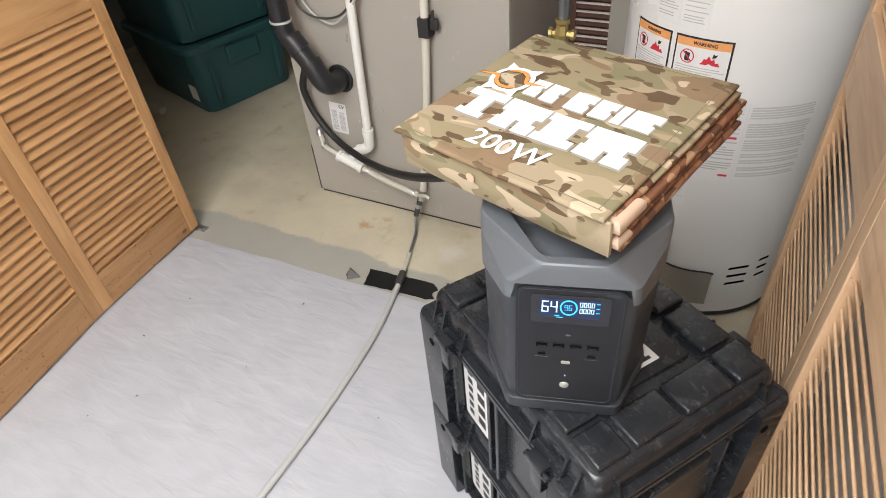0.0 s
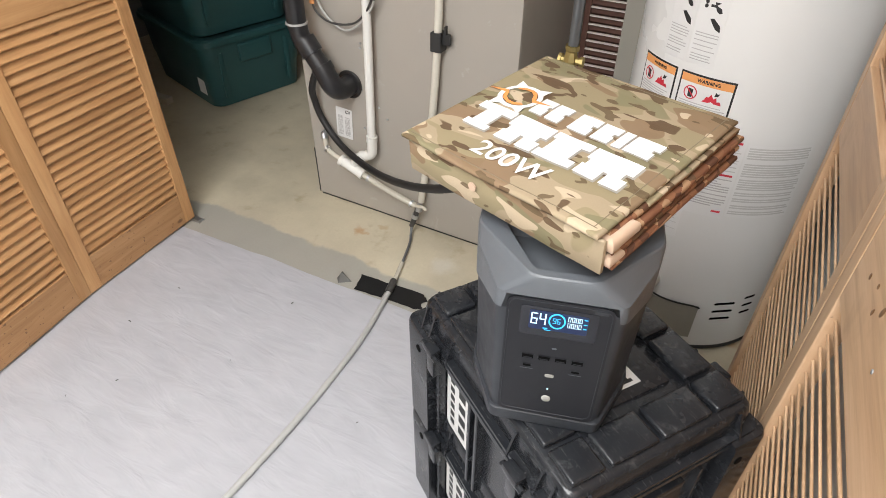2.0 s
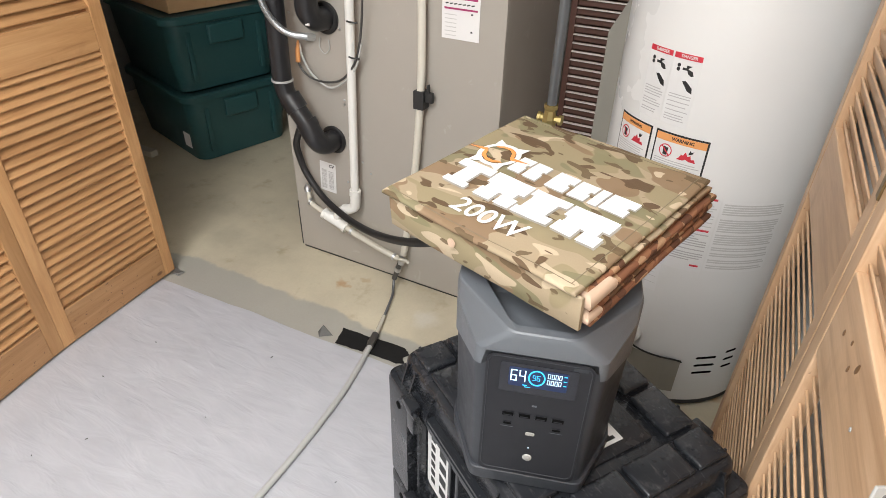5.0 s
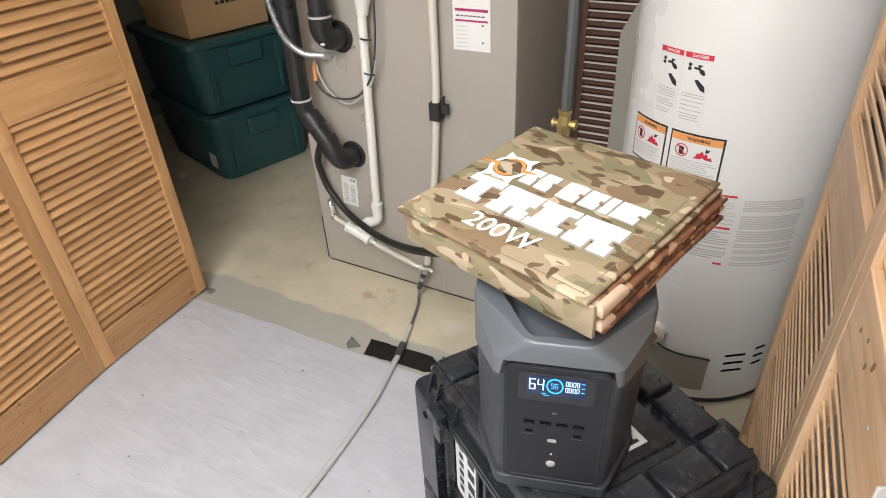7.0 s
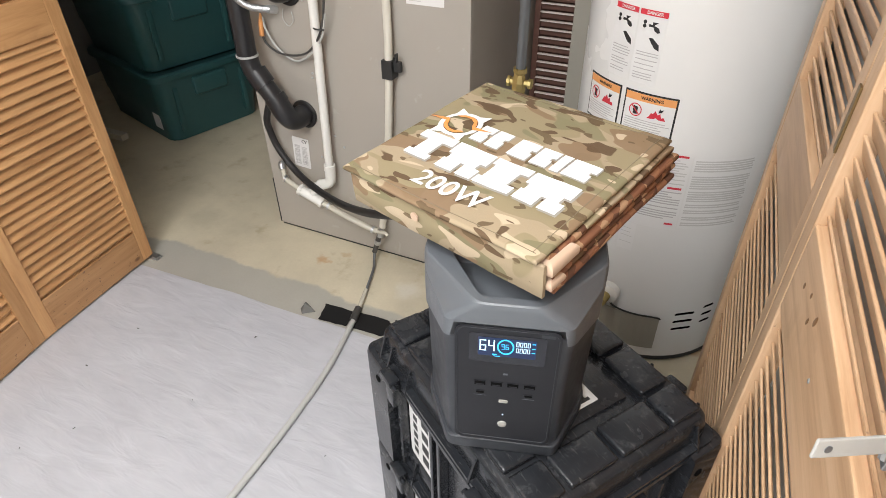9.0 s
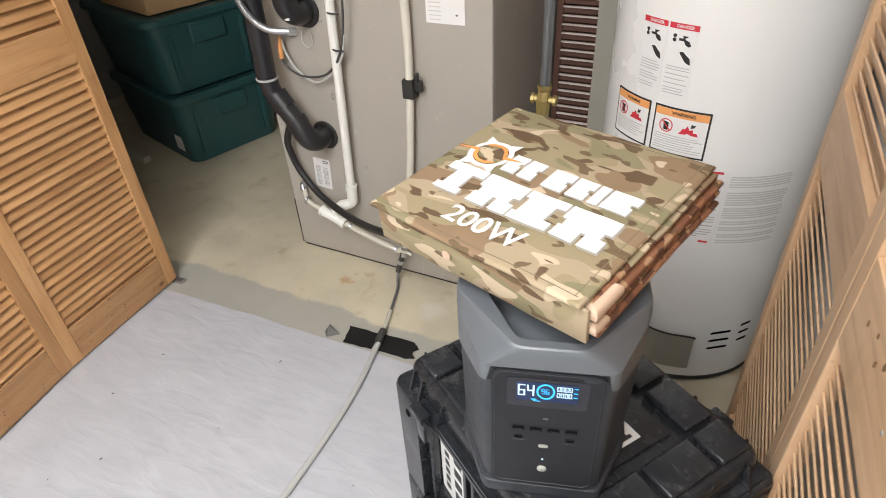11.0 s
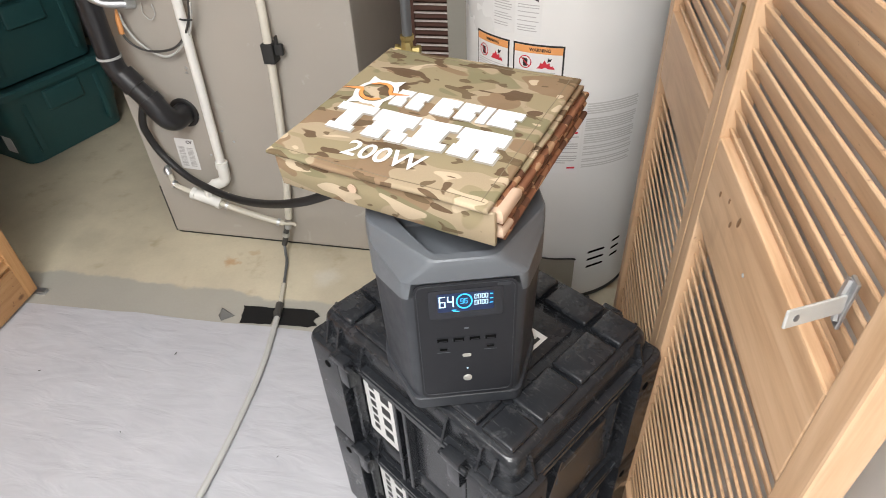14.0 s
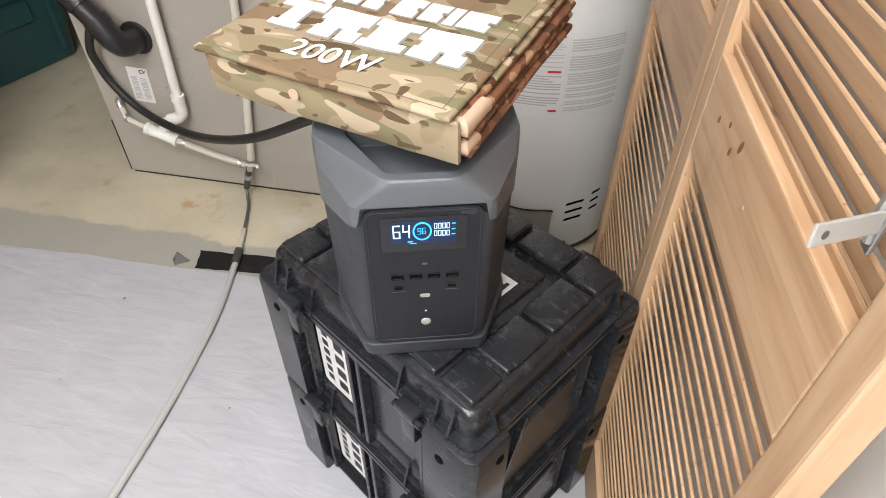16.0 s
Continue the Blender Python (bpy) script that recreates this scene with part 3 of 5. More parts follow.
for p in ((0.100, 0.571, 0.247), (0.272, 0.566, 0.1825), (0.438, 0.573, 0.128)):
    part("hose_clamp", tubed([(p[0] - 0.004, p[1], p[2] + 0.0014), (p[0] + 0.004, p[1], p[2] - 0.0014)], 0.013, 14), GALV, drain, "small steel hose clamp")

second = thing("drain_riser", "aged cream plastic riser pipe clipped to the furnace front", "pipe")
part("pipe", tubed([(0.530, 0.594, 1.75), (0.536, 0.594, 0.95), (0.531, 0.594, 0.70), (0.505, 0.594, 0.40), (0.466, 0.592, 0.135)], 0.0115, 16, 6), CREAMPIPE, second, "", True)
part("clip", boxed(0.515, 0.549, 0.578, 0.615, 0.668, 0.722, 0.003), INK, second, "black plastic clip")
part("clip_arm", boxed(0.549, 0.572, 0.588, 0.600, 0.690, 0.720, 0.002), INK, second, "black plastic clip arm")
part("clip_tongue", boxed(0.556, 0.561, 0.586, 0.598, 0.716, 0.742, 0.001), INK, second, "black plastic clip arm")
part("tie", tubed([(0.445, 0.578, 0.126), (0.462, 0.575, 0.122), (0.485, 0.572, 0.128), (0.498, 0.57, 0.122)], 0.006, 10, 4), CLEARTUBE, second, "wrapped tube joint", True)
part("end_clamp", tubed([(0.462, 0.588, 0.120), (0.458, 0.584, 0.098)], 0.012, 14), GALV, second, "steel clamp")
part("tail", tubed([(0.460, 0.586, 0.12), (0.449, 0.578, 0.075), (0.438, 0.570, 0.035)], 0.009, 12, 4), DARKCORD, second, "dark flexible tail", True)
part("tail_clamp", tubed([(0.451, 0.579, 0.082), (0.447, 0.577, 0.068)], 0.0118, 12), GALV, second, "steel clamp")

hose = tubed([(0.100, 0.610, 0.56), (0.092, 0.580, 0.530), (0.066, 0.575, 0.465), (0.060, 0.585, 0.415), (0.079, 0.590, 0.347), (0.150, 0.575, 0.284), (0.259, 0.535, 0.263), (0.401, 0.460, 0.290), (0.570, 0.345, 0.373), (0.718, 0.247, 0.464), (0.835, 0.184, 0.545), (0.960, 0.120, 0.635), (1.070, 0.062, 0.705), (1.118, 0.030, 0.722)], 0.0115, 14, 8)
tagged(part("electric_cable", hose, RUBBER, None, "", True), "thick black power cable sagging from the furnace to the power station", "cable")

conduit = bmesh.new()
cp = smooth_path([(0.045, 0.49, 1.30), (0.058, 0.486, 1.043), (0.076, 0.482, 0.955), (0.100, 0.488, 0.890), (0.120, 0.53, 0.838), (0.140, 0.60, 0.812)], 40)
tube(conduit, cp, [0.0085 if i % 2 else 0.0105 for i in range(len(cp))], 12)
flex = thing("flex_conduit", "ribbed grey flexible metal conduit running into the furnace", "conduit")
part("conduit", conduit, GALV, flex, "", True)
part("nut", tubed([(0.137, 0.592, 0.815), (0.146, 0.618, 0.808)], 0.0125, 8), GREYCLAMP, flex)
for nm, pts, r, mat, lab in (
    ("control_wire", [(0.372, 0.57, 1.3), (0.365, 0.572, 1.0), (0.352, 0.572, 0.86), (0.325, 0.575, 0.775), (0.275, 0.58, 0.715), (0.215, 0.588, 0.690), (0.150, 0.59, 0.690), (0.108, 0.59, 0.715), (0.098, 0.59, 0.755)], 0.0034, DARKCORD, "black control cable looping from the drain pipe"),
    ("thermostat_wire", [(0.350, 0.574, 0.83), (0.322, 0.58, 0.755), (0.262, 0.588, 0.695), (0.205, 0.592, 0.672), (0.145, 0.592, 0.705), (0.115, 0.592, 0.755), (0.108, 0.595, 0.79)], 0.0033, GREYCORD, "thin grey thermostat wire hanging on the furnace"),
):
    tagged(part(nm, tubed(pts, r, 10, 8), mat, None, "", True), lab, "cable")
tagged(part("wire_loop", tubed([(0.175, 0.612, 0.815), (0.172, 0.610, 0.785), (0.190, 0.609, 0.768), (0.208, 0.610, 0.785), (0.205, 0.612, 0.81)], 0.0014, 8, 6), GREYCORD, None, "", True), "thin pale wire loop on the furnace", "cable")
tagged(part("wire_connector", tubed([(0.100, 0.588, 0.735), (0.104, 0.588, 0.775), (0.107, 0.59, 0.80)], [0.0075, 0.007, 0.003], 10), ORANGE, None, "", True), "orange twist-on wire connector", "wire connector")
for z in (0.885, 0.785):
    tagged(part("cable_tie", tubed([(0.296, 0.580, z), (0.318, 0.567, z + 0.001), (0.342, 0.572, z)], 0.0026, 8, 5), INK, None, "", True), "black cable tie round the drain pipe", "cable tie", "cable ties")


def rating_label():
    t = thing("rating_label", "white barcode rating label stuck on the furnace", "label", pose(0.152, FY - 0.0022, 0.338, 90, 3, 0))
    part("film", flat(bmesh.new(), rounded(-0.033, 0.033, -0.056, 0.056, 0.003)), LABELWHITE, t)
    for x0, n in ((-0.026, 15), (0.003, 15)):
        bm = bmesh.new()
        rnd = random.Random(4 + n + int(x0 * 1000))
        y = -0.045
        while y < 0.026:
            h = rnd.choice((0.0012, 0.002, 0.003))
            flat(bm, [(x0, y), (x0 + 0.021, y), (x0 + 0.021, y + h), (x0, y + h)], 0.0008, 0.0003)
            y += h + rnd.choice((0.0012, 0.0018, 0.0026))
        part("barcode", bm, GREYINK, t, "dark barcode bars")
    bm = moved(text_mesh("CV", 0.016, 0.0002, 0.0004), pose(0.016, 0.044, 0.001))
    part("print", bm, INK, t, "two printed capitals")
    return t


rating_label()


def checklist():
    t = thing("service_sheet", "white service record sheet taped on the furnace front", "paper sheet", pose(0.640, FY - 0.0022, 0.955, 90, 0, 0))
    part("sheet", flat(bmesh.new(), [(-0.055, -0.083), (0.055, -0.083), (0.055, 0.083), (-0.055, 0.083)]), PAPER, t)
    part("logo", flat(bmesh.new(), rounded(-0.045, -0.012, 0.045, 0.078, 0.012), 0.0008, 0.0003), BLUEINK, t, "round blue printed mark")
    part("band", flat(bmesh.new(), [(-0.048, 0.018), (0.048, 0.018), (0.048, 0.025), (-0.048, 0.025)], 0.0008, 0.0003), CRIMSON, t, "dark crimson printed band")
    part("band", flat(bmesh.new(), [(-0.048, -0.008), (0.048, -0.008), (0.048, -0.003), (-0.048, -0.003)], 0.0008, 0.0003), CRIMSON, t, "dark crimson printed band")
    bm = bmesh.new()
    for k in range(2):
        h = flat(bmesh.new(), [(-0.008, 0.052 + k * 0.012), (0.046, 0.052 + k * 0.012), (0.046, 0.057 + k * 0.012), (-0.008, 0.057 + k * 0.012)], 0.0008, 0.0003)
        part("heading", h, BLUEINK, t, "blue printed heading bar")
    for k in range(6):
        y = -0.022 - k * 0.0105
        flat(bm, [(-0.046, y), (-0.012, y), (-0.012, y + 0.0022), (-0.046, y + 0.0022)], 0.0008, 0.0003)
    part("print", bm, PALEINK, t, "pale printed lines")
    bm = bmesh.new()
    for k in range(7):
        flat(bm, [(-0.045 + k * 0.0125, 0.004), (-0.036 + k * 0.0125, 0.006), (-0.036 + k * 0.0125, 0.009), (-0.045 + k * 0.0125, 0.0075)], 0.0008, 0.0003)
    part("handwriting", bm, INK, t, "dark handwriting")
    for y in (-0.018, -0.062):
        bm = flat(bmesh.new(), [(0.030, y), (0.036, y + 0.001), (0.035, y + 0.005), (0.030, y + 0.004)], 0.0008, 0.0003)
        part("check_mark", bm, INK, t, "small dark ink mark")
    return t


checklist()

# ---- gas line, shutter and board behind the heater ----
gas = thing("gas_line", "grey steel gas pipe with a brass shut-off valve", "gas pipe")
part("pipe", tubed([(0.940, 0.552, 1.75), (0.932, 0.552, 0.765)], 0.0125, 18), GREYPIPE, gas, "", True)
part("valve_body", tubed([(0.931, 0.552, 0.772), (0.931, 0.552, 0.762), (0.930, 0.552, 0.757), (0.930, 0.552, 0.735), (0.929, 0.552, 0.715), (0.929, 0.552, 0.690), (0.929, 0.552, 0.684)], [0.018, 0.018, 0.014, 0.0185, 0.0175, 0.015, 0.012], 8), BRASS, gas, "brass valve body")
part("valve_port", tubed([(0.900, 0.552, 0.735), (0.962, 0.552, 0.735)], 0.0095, 8), BRASS, gas, "brass side port")
for x in (0.900, 0.955):
    part("port_cap", tubed([(x, 0.552, 0.735), (x + 0.008, 0.552, 0.735)], 0.0135, 8), BRASS, gas, "brass cap")
part("drop", tubed([(0.929, 0.552, 0.69), (0.928, 0.552, 0.62)], 0.0095, 12), GREYPIPE, gas)
part("union", tubed([(0.928, 0.552, 0.630), (0.926, 0.552, 0.56)], 0.020, 12), BLACKPIPE, gas, "black union")
part("lower_pipe", tubed([(0.926, 0.552, 0.57), (0.926, 0.554, 0.49), (0.915, 0.575, 0.44), (0.86, 0.640, 0.43), (0.768, 0.66, 0.43)], 0.011, 12, 6), BLACKPIPE, gas, "", True)


def shutter():
    t = thing("shutter", "dark brown louvred shutter panel with pale slat edges", "shutter")
    y, x0, x1 = 1.15, 0.775, 1.26
    part("back_board", boxed(x0, x1, y + 0.02, y + 0.035, 0.0, 1.9), BROWNSLAT, t)
    for x in (x0, x1 - 0.02):
        part("stile", boxed(x, x + 0.02, y - 0.012, y + 0.02, 0, 1.9, 0.002), BROWNSLAT, t)
    me, edge = None, None
    for k in range(66):
        z = 0.04 + k * 0.0275
        if me is None:
            bm = boxed(x0 + 0.02, x1 - 0.02, -0.003, 0.018, -0.0105, 0.0105, 0.001, 1)
            ob = part("slat", bm, BROWNSLAT, t)
            me = ob.data
            # The slat edge highlight is put in as a pale strip.
            lip = part("slat_edge", boxed(x0 + 0.02, x1 - 0.02, -0.0150, -0.0032, 0.0090, 0.0122), SLATEDGE, ob, "pale strip for the slat edge highlight")
            edge = lip.data
        else:
            ob = new("slat", me)
            ob.parent = t
            lip = new("slat_edge", edge)
            lip.parent = ob
            lip["label"] = "pale strip for the slat edge highlight"
        ob.matrix_basis = pose(0, y, z)
    return t


shutter()
board = bmesh.new()
outline = [(0.937, 0.0), (1.40, 0.0), (1.40, 1.16), (1.085, 1.16), (0.978, 0.933), (0.939, 0.852)]
lo = [board.verts.new((x, 1.00, z)) for x, z in outline]
hi = [board.verts.new((x, 1.02, z)) for x, z in outline]
board.faces.new(lo)
board.faces.new(hi[::-1])
for k in range(len(lo)):
    board.faces.new((lo[k], hi[k], hi[(k + 1) % len(lo)], lo[(k + 1) % len(lo)]))
tagged(part("duct_board", board, GREYBOARD), "grey-beige sheet-metal board with a clipped corner behind the water heater", "board")


# ---- water heater ----
TC, TR = (1.310, 0.675), 0.249


def wrap(bm, lift=0.0008):
    """Bends a flat plate (x: metres round the tank, y: height) onto the tank."""
    for v in bm.verts:
        r = TR + lift + v.co.z
        a = v.co.x / TR
        v.co = Vector((TC[0] + r * math.cos(a), TC[1] + r * math.sin(a), v.co.y))
    return bm


def sheet_strip(bm, a0, a1, z0, z1, lift=0.0):
    """A curved rectangle on the tank between two angles in degrees."""
    n = max(1, int((a1 - a0) / 4))
    for k in range(n):
        x0, x1 = (radians(a0 + (a1 - a0) * (k + j) / n) * TR for j in (0, 1))
        vs = [bm.verts.new(p) for p in ((x0, z0, lift), (x1, z0, lift), (x1, z1, lift), (x0, z1, lift))]
        bm.faces.new(vs)
    bmesh.ops.remove_doubles(bm, verts=bm.verts, dist=1e-5)
    return bm


def curved(name, a0, a1, z0, z1, lift, mat, parent, label=""):
    return part(name, wrap(sheet_strip(bmesh.new(), a0, a1, z0, z1, lift)), mat, parent, label)


def text_lines(a0, a1, z0, z1, pitch, fill, lift, mat, parent, seed, ragged=0.25):
    """Rows of unreadable small print as plain bars."""
    bm = bmesh.new()
    rnd = random.Random(seed)
    z = z1 - pitch
    while z > z0:
        end = a1 - (a1 - a0) * (rnd.random() * ragged if rnd.random() < 0.6 else 0)
        n = max(1, int((end - a0) / 4))
        for k in range(n):
            x0, x1 = (radians(a0 + (end - a0) * (k + j) / n) * TR for j in (0, 1))
            bm.faces.new([bm.verts.new(p) for p in ((x0, z, lift), (x1, z, lift), (x1, z + pitch * fill, lift), (x0, z + pitch * fill, lift))])
        z -= pitch * (1.0 if rnd.random() < 0.85 else 1.7)
    return part("small_print", wrap(bm), mat, parent, "grey rows of small print")


def curved_shape(name, points, lift, mat, parent, label=""):
    """A plate from (degrees, height) corners."""
    bm = bmesh.new()
    bm.faces.new([bm.verts.new((radians(a) * TR, z, lift)) for a, z in points])
    return part(name, wrap(bm), mat, parent, label)


def disc(a, z, r, n=20):
    k = math.degrees(1 / TR)
    return [(a + r * k * math.cos(2 * math.pi * i / n), z + r * math.sin(2 * math.pi * i / n)) for i in range(n)]


def annulus(name, a, z, r0, r1, lift, mat, parent, n=24):
    k = math.degrees(1 / TR)
    bm = bmesh.new()
    rings = [[bm.verts.new((radians(a + r * k * math.cos(2 * math.pi * i / n)) * TR, z + r * math.sin(2 * math.pi * i / n), lift)) for i in range(n)] for r in (r0, r1)]
    for i in range(n):
        bm.faces.new((rings[0][i], rings[0][(i + 1) % n], rings[1][(i + 1) % n], rings[1][i]))
    return part(name, wrap(bm), mat, parent)


def tank_words(words, size, a, z, lift, mat, parent, bold=0.0):
    bm = text_mesh(words, size, 0.0, bold)
    for v in bm.verts:
        v.co.x += radians(a) * TR
        v.co.y += z
        v.co.z = lift
    return part("lettering", wrap(bm), mat, parent, "printed capitals")


def warning_label(t, a0, a1, z0, z1, seed):
    """Black-framed label: an orange band, a barred symbol, a red flame shape and print."""
    lab = curved("warning_label", a0, a1, z0, z1, 0.0, INK, t, "black-framed fire warning label")
    w = a1 - a0
    curved("face", a0 + 0.9, a1 - 0.9, z0 + 0.004, z1 - 0.004, 0.0006, LABELWHITE, lab, "white label face")
    curved("band", a0 + 0.9, a1 - 0.9, z1 - 0.020, z1 - 0.004, 0.0011, ORANGE, lab, "orange band")
    tank_words("WARNING", 0.010 if w > 24.5 else 0.0085, a0 + w * 0.54, z1 - 0.012, 0.0016, INK, lab, 0.0003)
    ca = a0 + w * 0.26
    zc = z1 - 0.041
    curved_shape("can", [(ca - 1.1, zc - 0.010), (ca + 1.1, zc - 0.010), (ca + 1.3, zc + 0.007), (ca - 1.3, zc + 0.009)], 0.0011, INK, lab, "black can symbol")
    annulus("ban_ring", ca, zc, 0.0125, 0.0148, 0.0014, RED, lab)
    curved_shape("ban_bar", [(ca - 2.3, zc + 0.008), (ca - 2.0, zc + 0.0105), (ca + 2.3, zc - 0.008), (ca + 2.0, zc - 0.0105)], 0.0016, RED, lab)
    fa = a0 + w * 0.66
    flame = [(-4.4, -0.012), (4.6, -0.012), (3.6, -0.004), (2.4, -0.006), (1.8, 0.003), (0.6, -0.001), (-0.6, 0.008), (-1.6, 0.0), (-2.6, 0.001), (-3.2, -0.006)]
    curved_shape("flame", [(fa + x * w / 26, zc + y) for x, y in flame], 0.0012, RED, lab, "red flame shape")
    curved_shape("flame_mark", [(fa + x, zc + y) for x, y in ((0.8, 0.004), (2.4, 0.006), (3.2, 0.013), (2.0, 0.011), (1.2, 0.014))], 0.0014, INK, lab, "small black mark")
    text_lines(a0 + 2, a1 - 2, z0 + 0.007, zc - 0.016, 0.0052, 0.35, 0.0012, GREYINK, lab, seed)
    return lab


def water_heater():
    t = thing("water_heater", "tall white enamelled water heater covered in warning labels", "water heater", Matrix.Translation((-0.0466, 0.0298, -0.0466)) @ Matrix.Scale(1.035, 4))
    zb = 0.062
    prof = [(0.10, zb), (TR - 0.006, zb), (TR, zb + 0.004), (TR, 0.30), (TR, 1.50), (TR - 0.01, 1.52), (0.05, 1.54)]
    part("tank", lathe(bmesh.new(), prof, 128, TC), ENAMEL, t, "", True)
    part("base_ring", lathe(bmesh.new(), [(TR - 0.02, zb - 0.006), (TR + 0.0015, zb - 0.006), (TR + 0.0025, zb + 0.001), (TR + 0.0005, zb + 0.006), (TR - 0.02, zb + 0.006)], 96, TC), INK, t, "dark seam along the base", True)
    for a in (-150, -30, 90):
        x, y = TC[0] + 0.16 * math.cos(radians(a)), TC[1] + 0.16 * math.sin(radians(a))
        part("foot", lathe(bmesh.new(), [(0.03, 0.0455), (0.03, 0.049), (0.02, 0.052), (0.02, zb + 0.004)], 16, (x, y)), GALV, t)
    # olive-grey panel low on the tank, and air slots
    curved("foot_panel", -106, -71, 0.100, 0.214, 0.003, OLIVEGREY, t, "olive-grey curved panel low on the tank")
    wire = [(TC[0] + (TR + 0.008) * math.cos(radians(a)), TC[1] + (TR + 0.008) * math.sin(radians(a)), z) for a, z in ((-104, 0.245), (-99, 0.226), (-92, 0.219), (-84, 0.217), (-76, 0.217), (-72, 0.214), (-71, 0.211))]
    part("igniter_wire", tubed(wire, 0.0024, 8, 5), RUBBER, t, "thin black igniter wire", True)
    for a0, dz in ((-63, 0.0), (-63, 0.026), (-63, 0.052), (-45, 0.013), (-45, 0.039), (-45, 0.065)):
        wide = 13 if a0 < -50 else 8
        z = 0.172 + dz
        curved_shape("air_slot", [(a0, z - 0.002), (a0 + 1, z - 0.005), (a0 + wide - 1, z - 0.004), (a0 + wide, z), (a0 + wide - 1, z + 0.004), (a0 + 1, z + 0.003)], 0.0006, SLOT, t, "dark air slot")
    part("drain_valve", tubed([(TC[0] + 0.245 * math.cos(radians(-103)), TC[1] + 0.245 * math.sin(radians(-103)), 0.262), (TC[0] + 0.30 * math.cos(radians(-103)), TC[1] + 0.30 * math.sin(radians(-103)), 0.258)], 0.013, 12), BRASS, t, "brass drain valve", True)
    part("valve_collar", lathe(bmesh.new(), [(0.022, 0), (0.030, 0.002), (0.028, 0.02), (0.016, 0.026)], 20), PVC, t, "white collar", True).matrix_basis = pose(TC[0] + 0.246 * math.cos(radians(-103)), TC[1] + 0.246 * math.sin(radians(-103)), 0.262, 90, 0, -13)
    # danger label: two columns with a tap and a hand symbol
    for a0, a1, seed in ((-129, -115.6, 3), (-114.6, -101, 5)):
        lab = curved("danger_label", a0, a1, 0.824, 0.972, 0.0, LABELWHITE, t, "white scald danger label")
        curved("band", a0, a1, 0.961, 0.972, 0.0005, RED, lab, "red band")
        tank_words("DANGER", 0.0085, a0 + 7.4, 0.9665, 0.001, LABELWHITE, lab, 0.0002)
        c = (a0 + a1) / 2
        curved_shape("tap", [(c - 1.5, 0.940), (c + 3.6, 0.940), (c + 4.4, 0.932), (c + 3.2, 0.930), (c + 2.6, 0.934), (c + 1.6, 0.934), (c + 1.4, 0.945), (c + 3, 0.950), (c + 0.2, 0.950), (c + 0.4, 0.945), (c - 1.5, 0.945)], 0.0006, INK, lab, "black tap symbol")
        for dz in (0.940, 0.948):
            curved_shape("drop_mark", disc(c - 3.6, dz, 0.004, 10), 0.0006, INK, lab, "black round mark")
        curved_shape("palm", [(c - 0.4, 0.918), (c + 1.4, 0.920), (c + 4.9, 0.908), (c + 5.4, 0.896), (c + 3.0, 0.900), (c + 1.2, 0.909)], 0.0006, INK, lab, "black slanted symbol")
        text_lines(a0 + 1.2, a1 - 1.2, 0.832, 0.893, 0.0055, 0.34, 0.0006, GREYINK, lab, seed)
    warning_label(t, -142, -117.6, 0.703, 0.807, 7)
    warning_label(t, -115.2, -88.2, 0.703, 0.807, 9)
    text = curved("instruction_label", -104, -75.8, 0.488, 0.684, 0.0, LABELWHITE, t, "white instruction label with red rules")
    for z, a0 in ((0.680, -84.5), (0.600, -84.5), (0.505, -82.0)):
        curved("red_rule", a0, -77.6, z - 0.0026, z + 0.0026, 0.0006, RED, text, "red rule")
    text_lines(-103, -77, 0.606, 0.675, 0.0062, 0.4, 0.0006, PALEINK, text, 21)
    text_lines(-103, -77, 0.515, 0.594, 0.0062, 0.45, 0.0006, GREYINK, text, 22)
    block = curved("instruction_label", -75.0, -42.0, 0.496, 0.680, 0.0, LABELWHITE, t, "clear label crowded with grey print")
    for k, (z0, z1) in enumerate(((0.642, 0.676), (0.603, 0.638), (0.569, 0.599), (0.535, 0.565), (0.500, 0.531))):
        text_lines(-74, -43, z0, z1, 0.0058, 0.60, 0.0006, PALEINK, block, 30 + k, 0.06)
    tag = curved("small_label", -104.3, -95.5, 0.407, 0.487, 0.0, LABELWHITE, t, "small clear label with a grey border")
    text_lines(-103.5, -96.3, 0.413, 0.480, 0.011, 0.14, 0.0006, PALEINK, tag, 40)
    return t


water_heater()


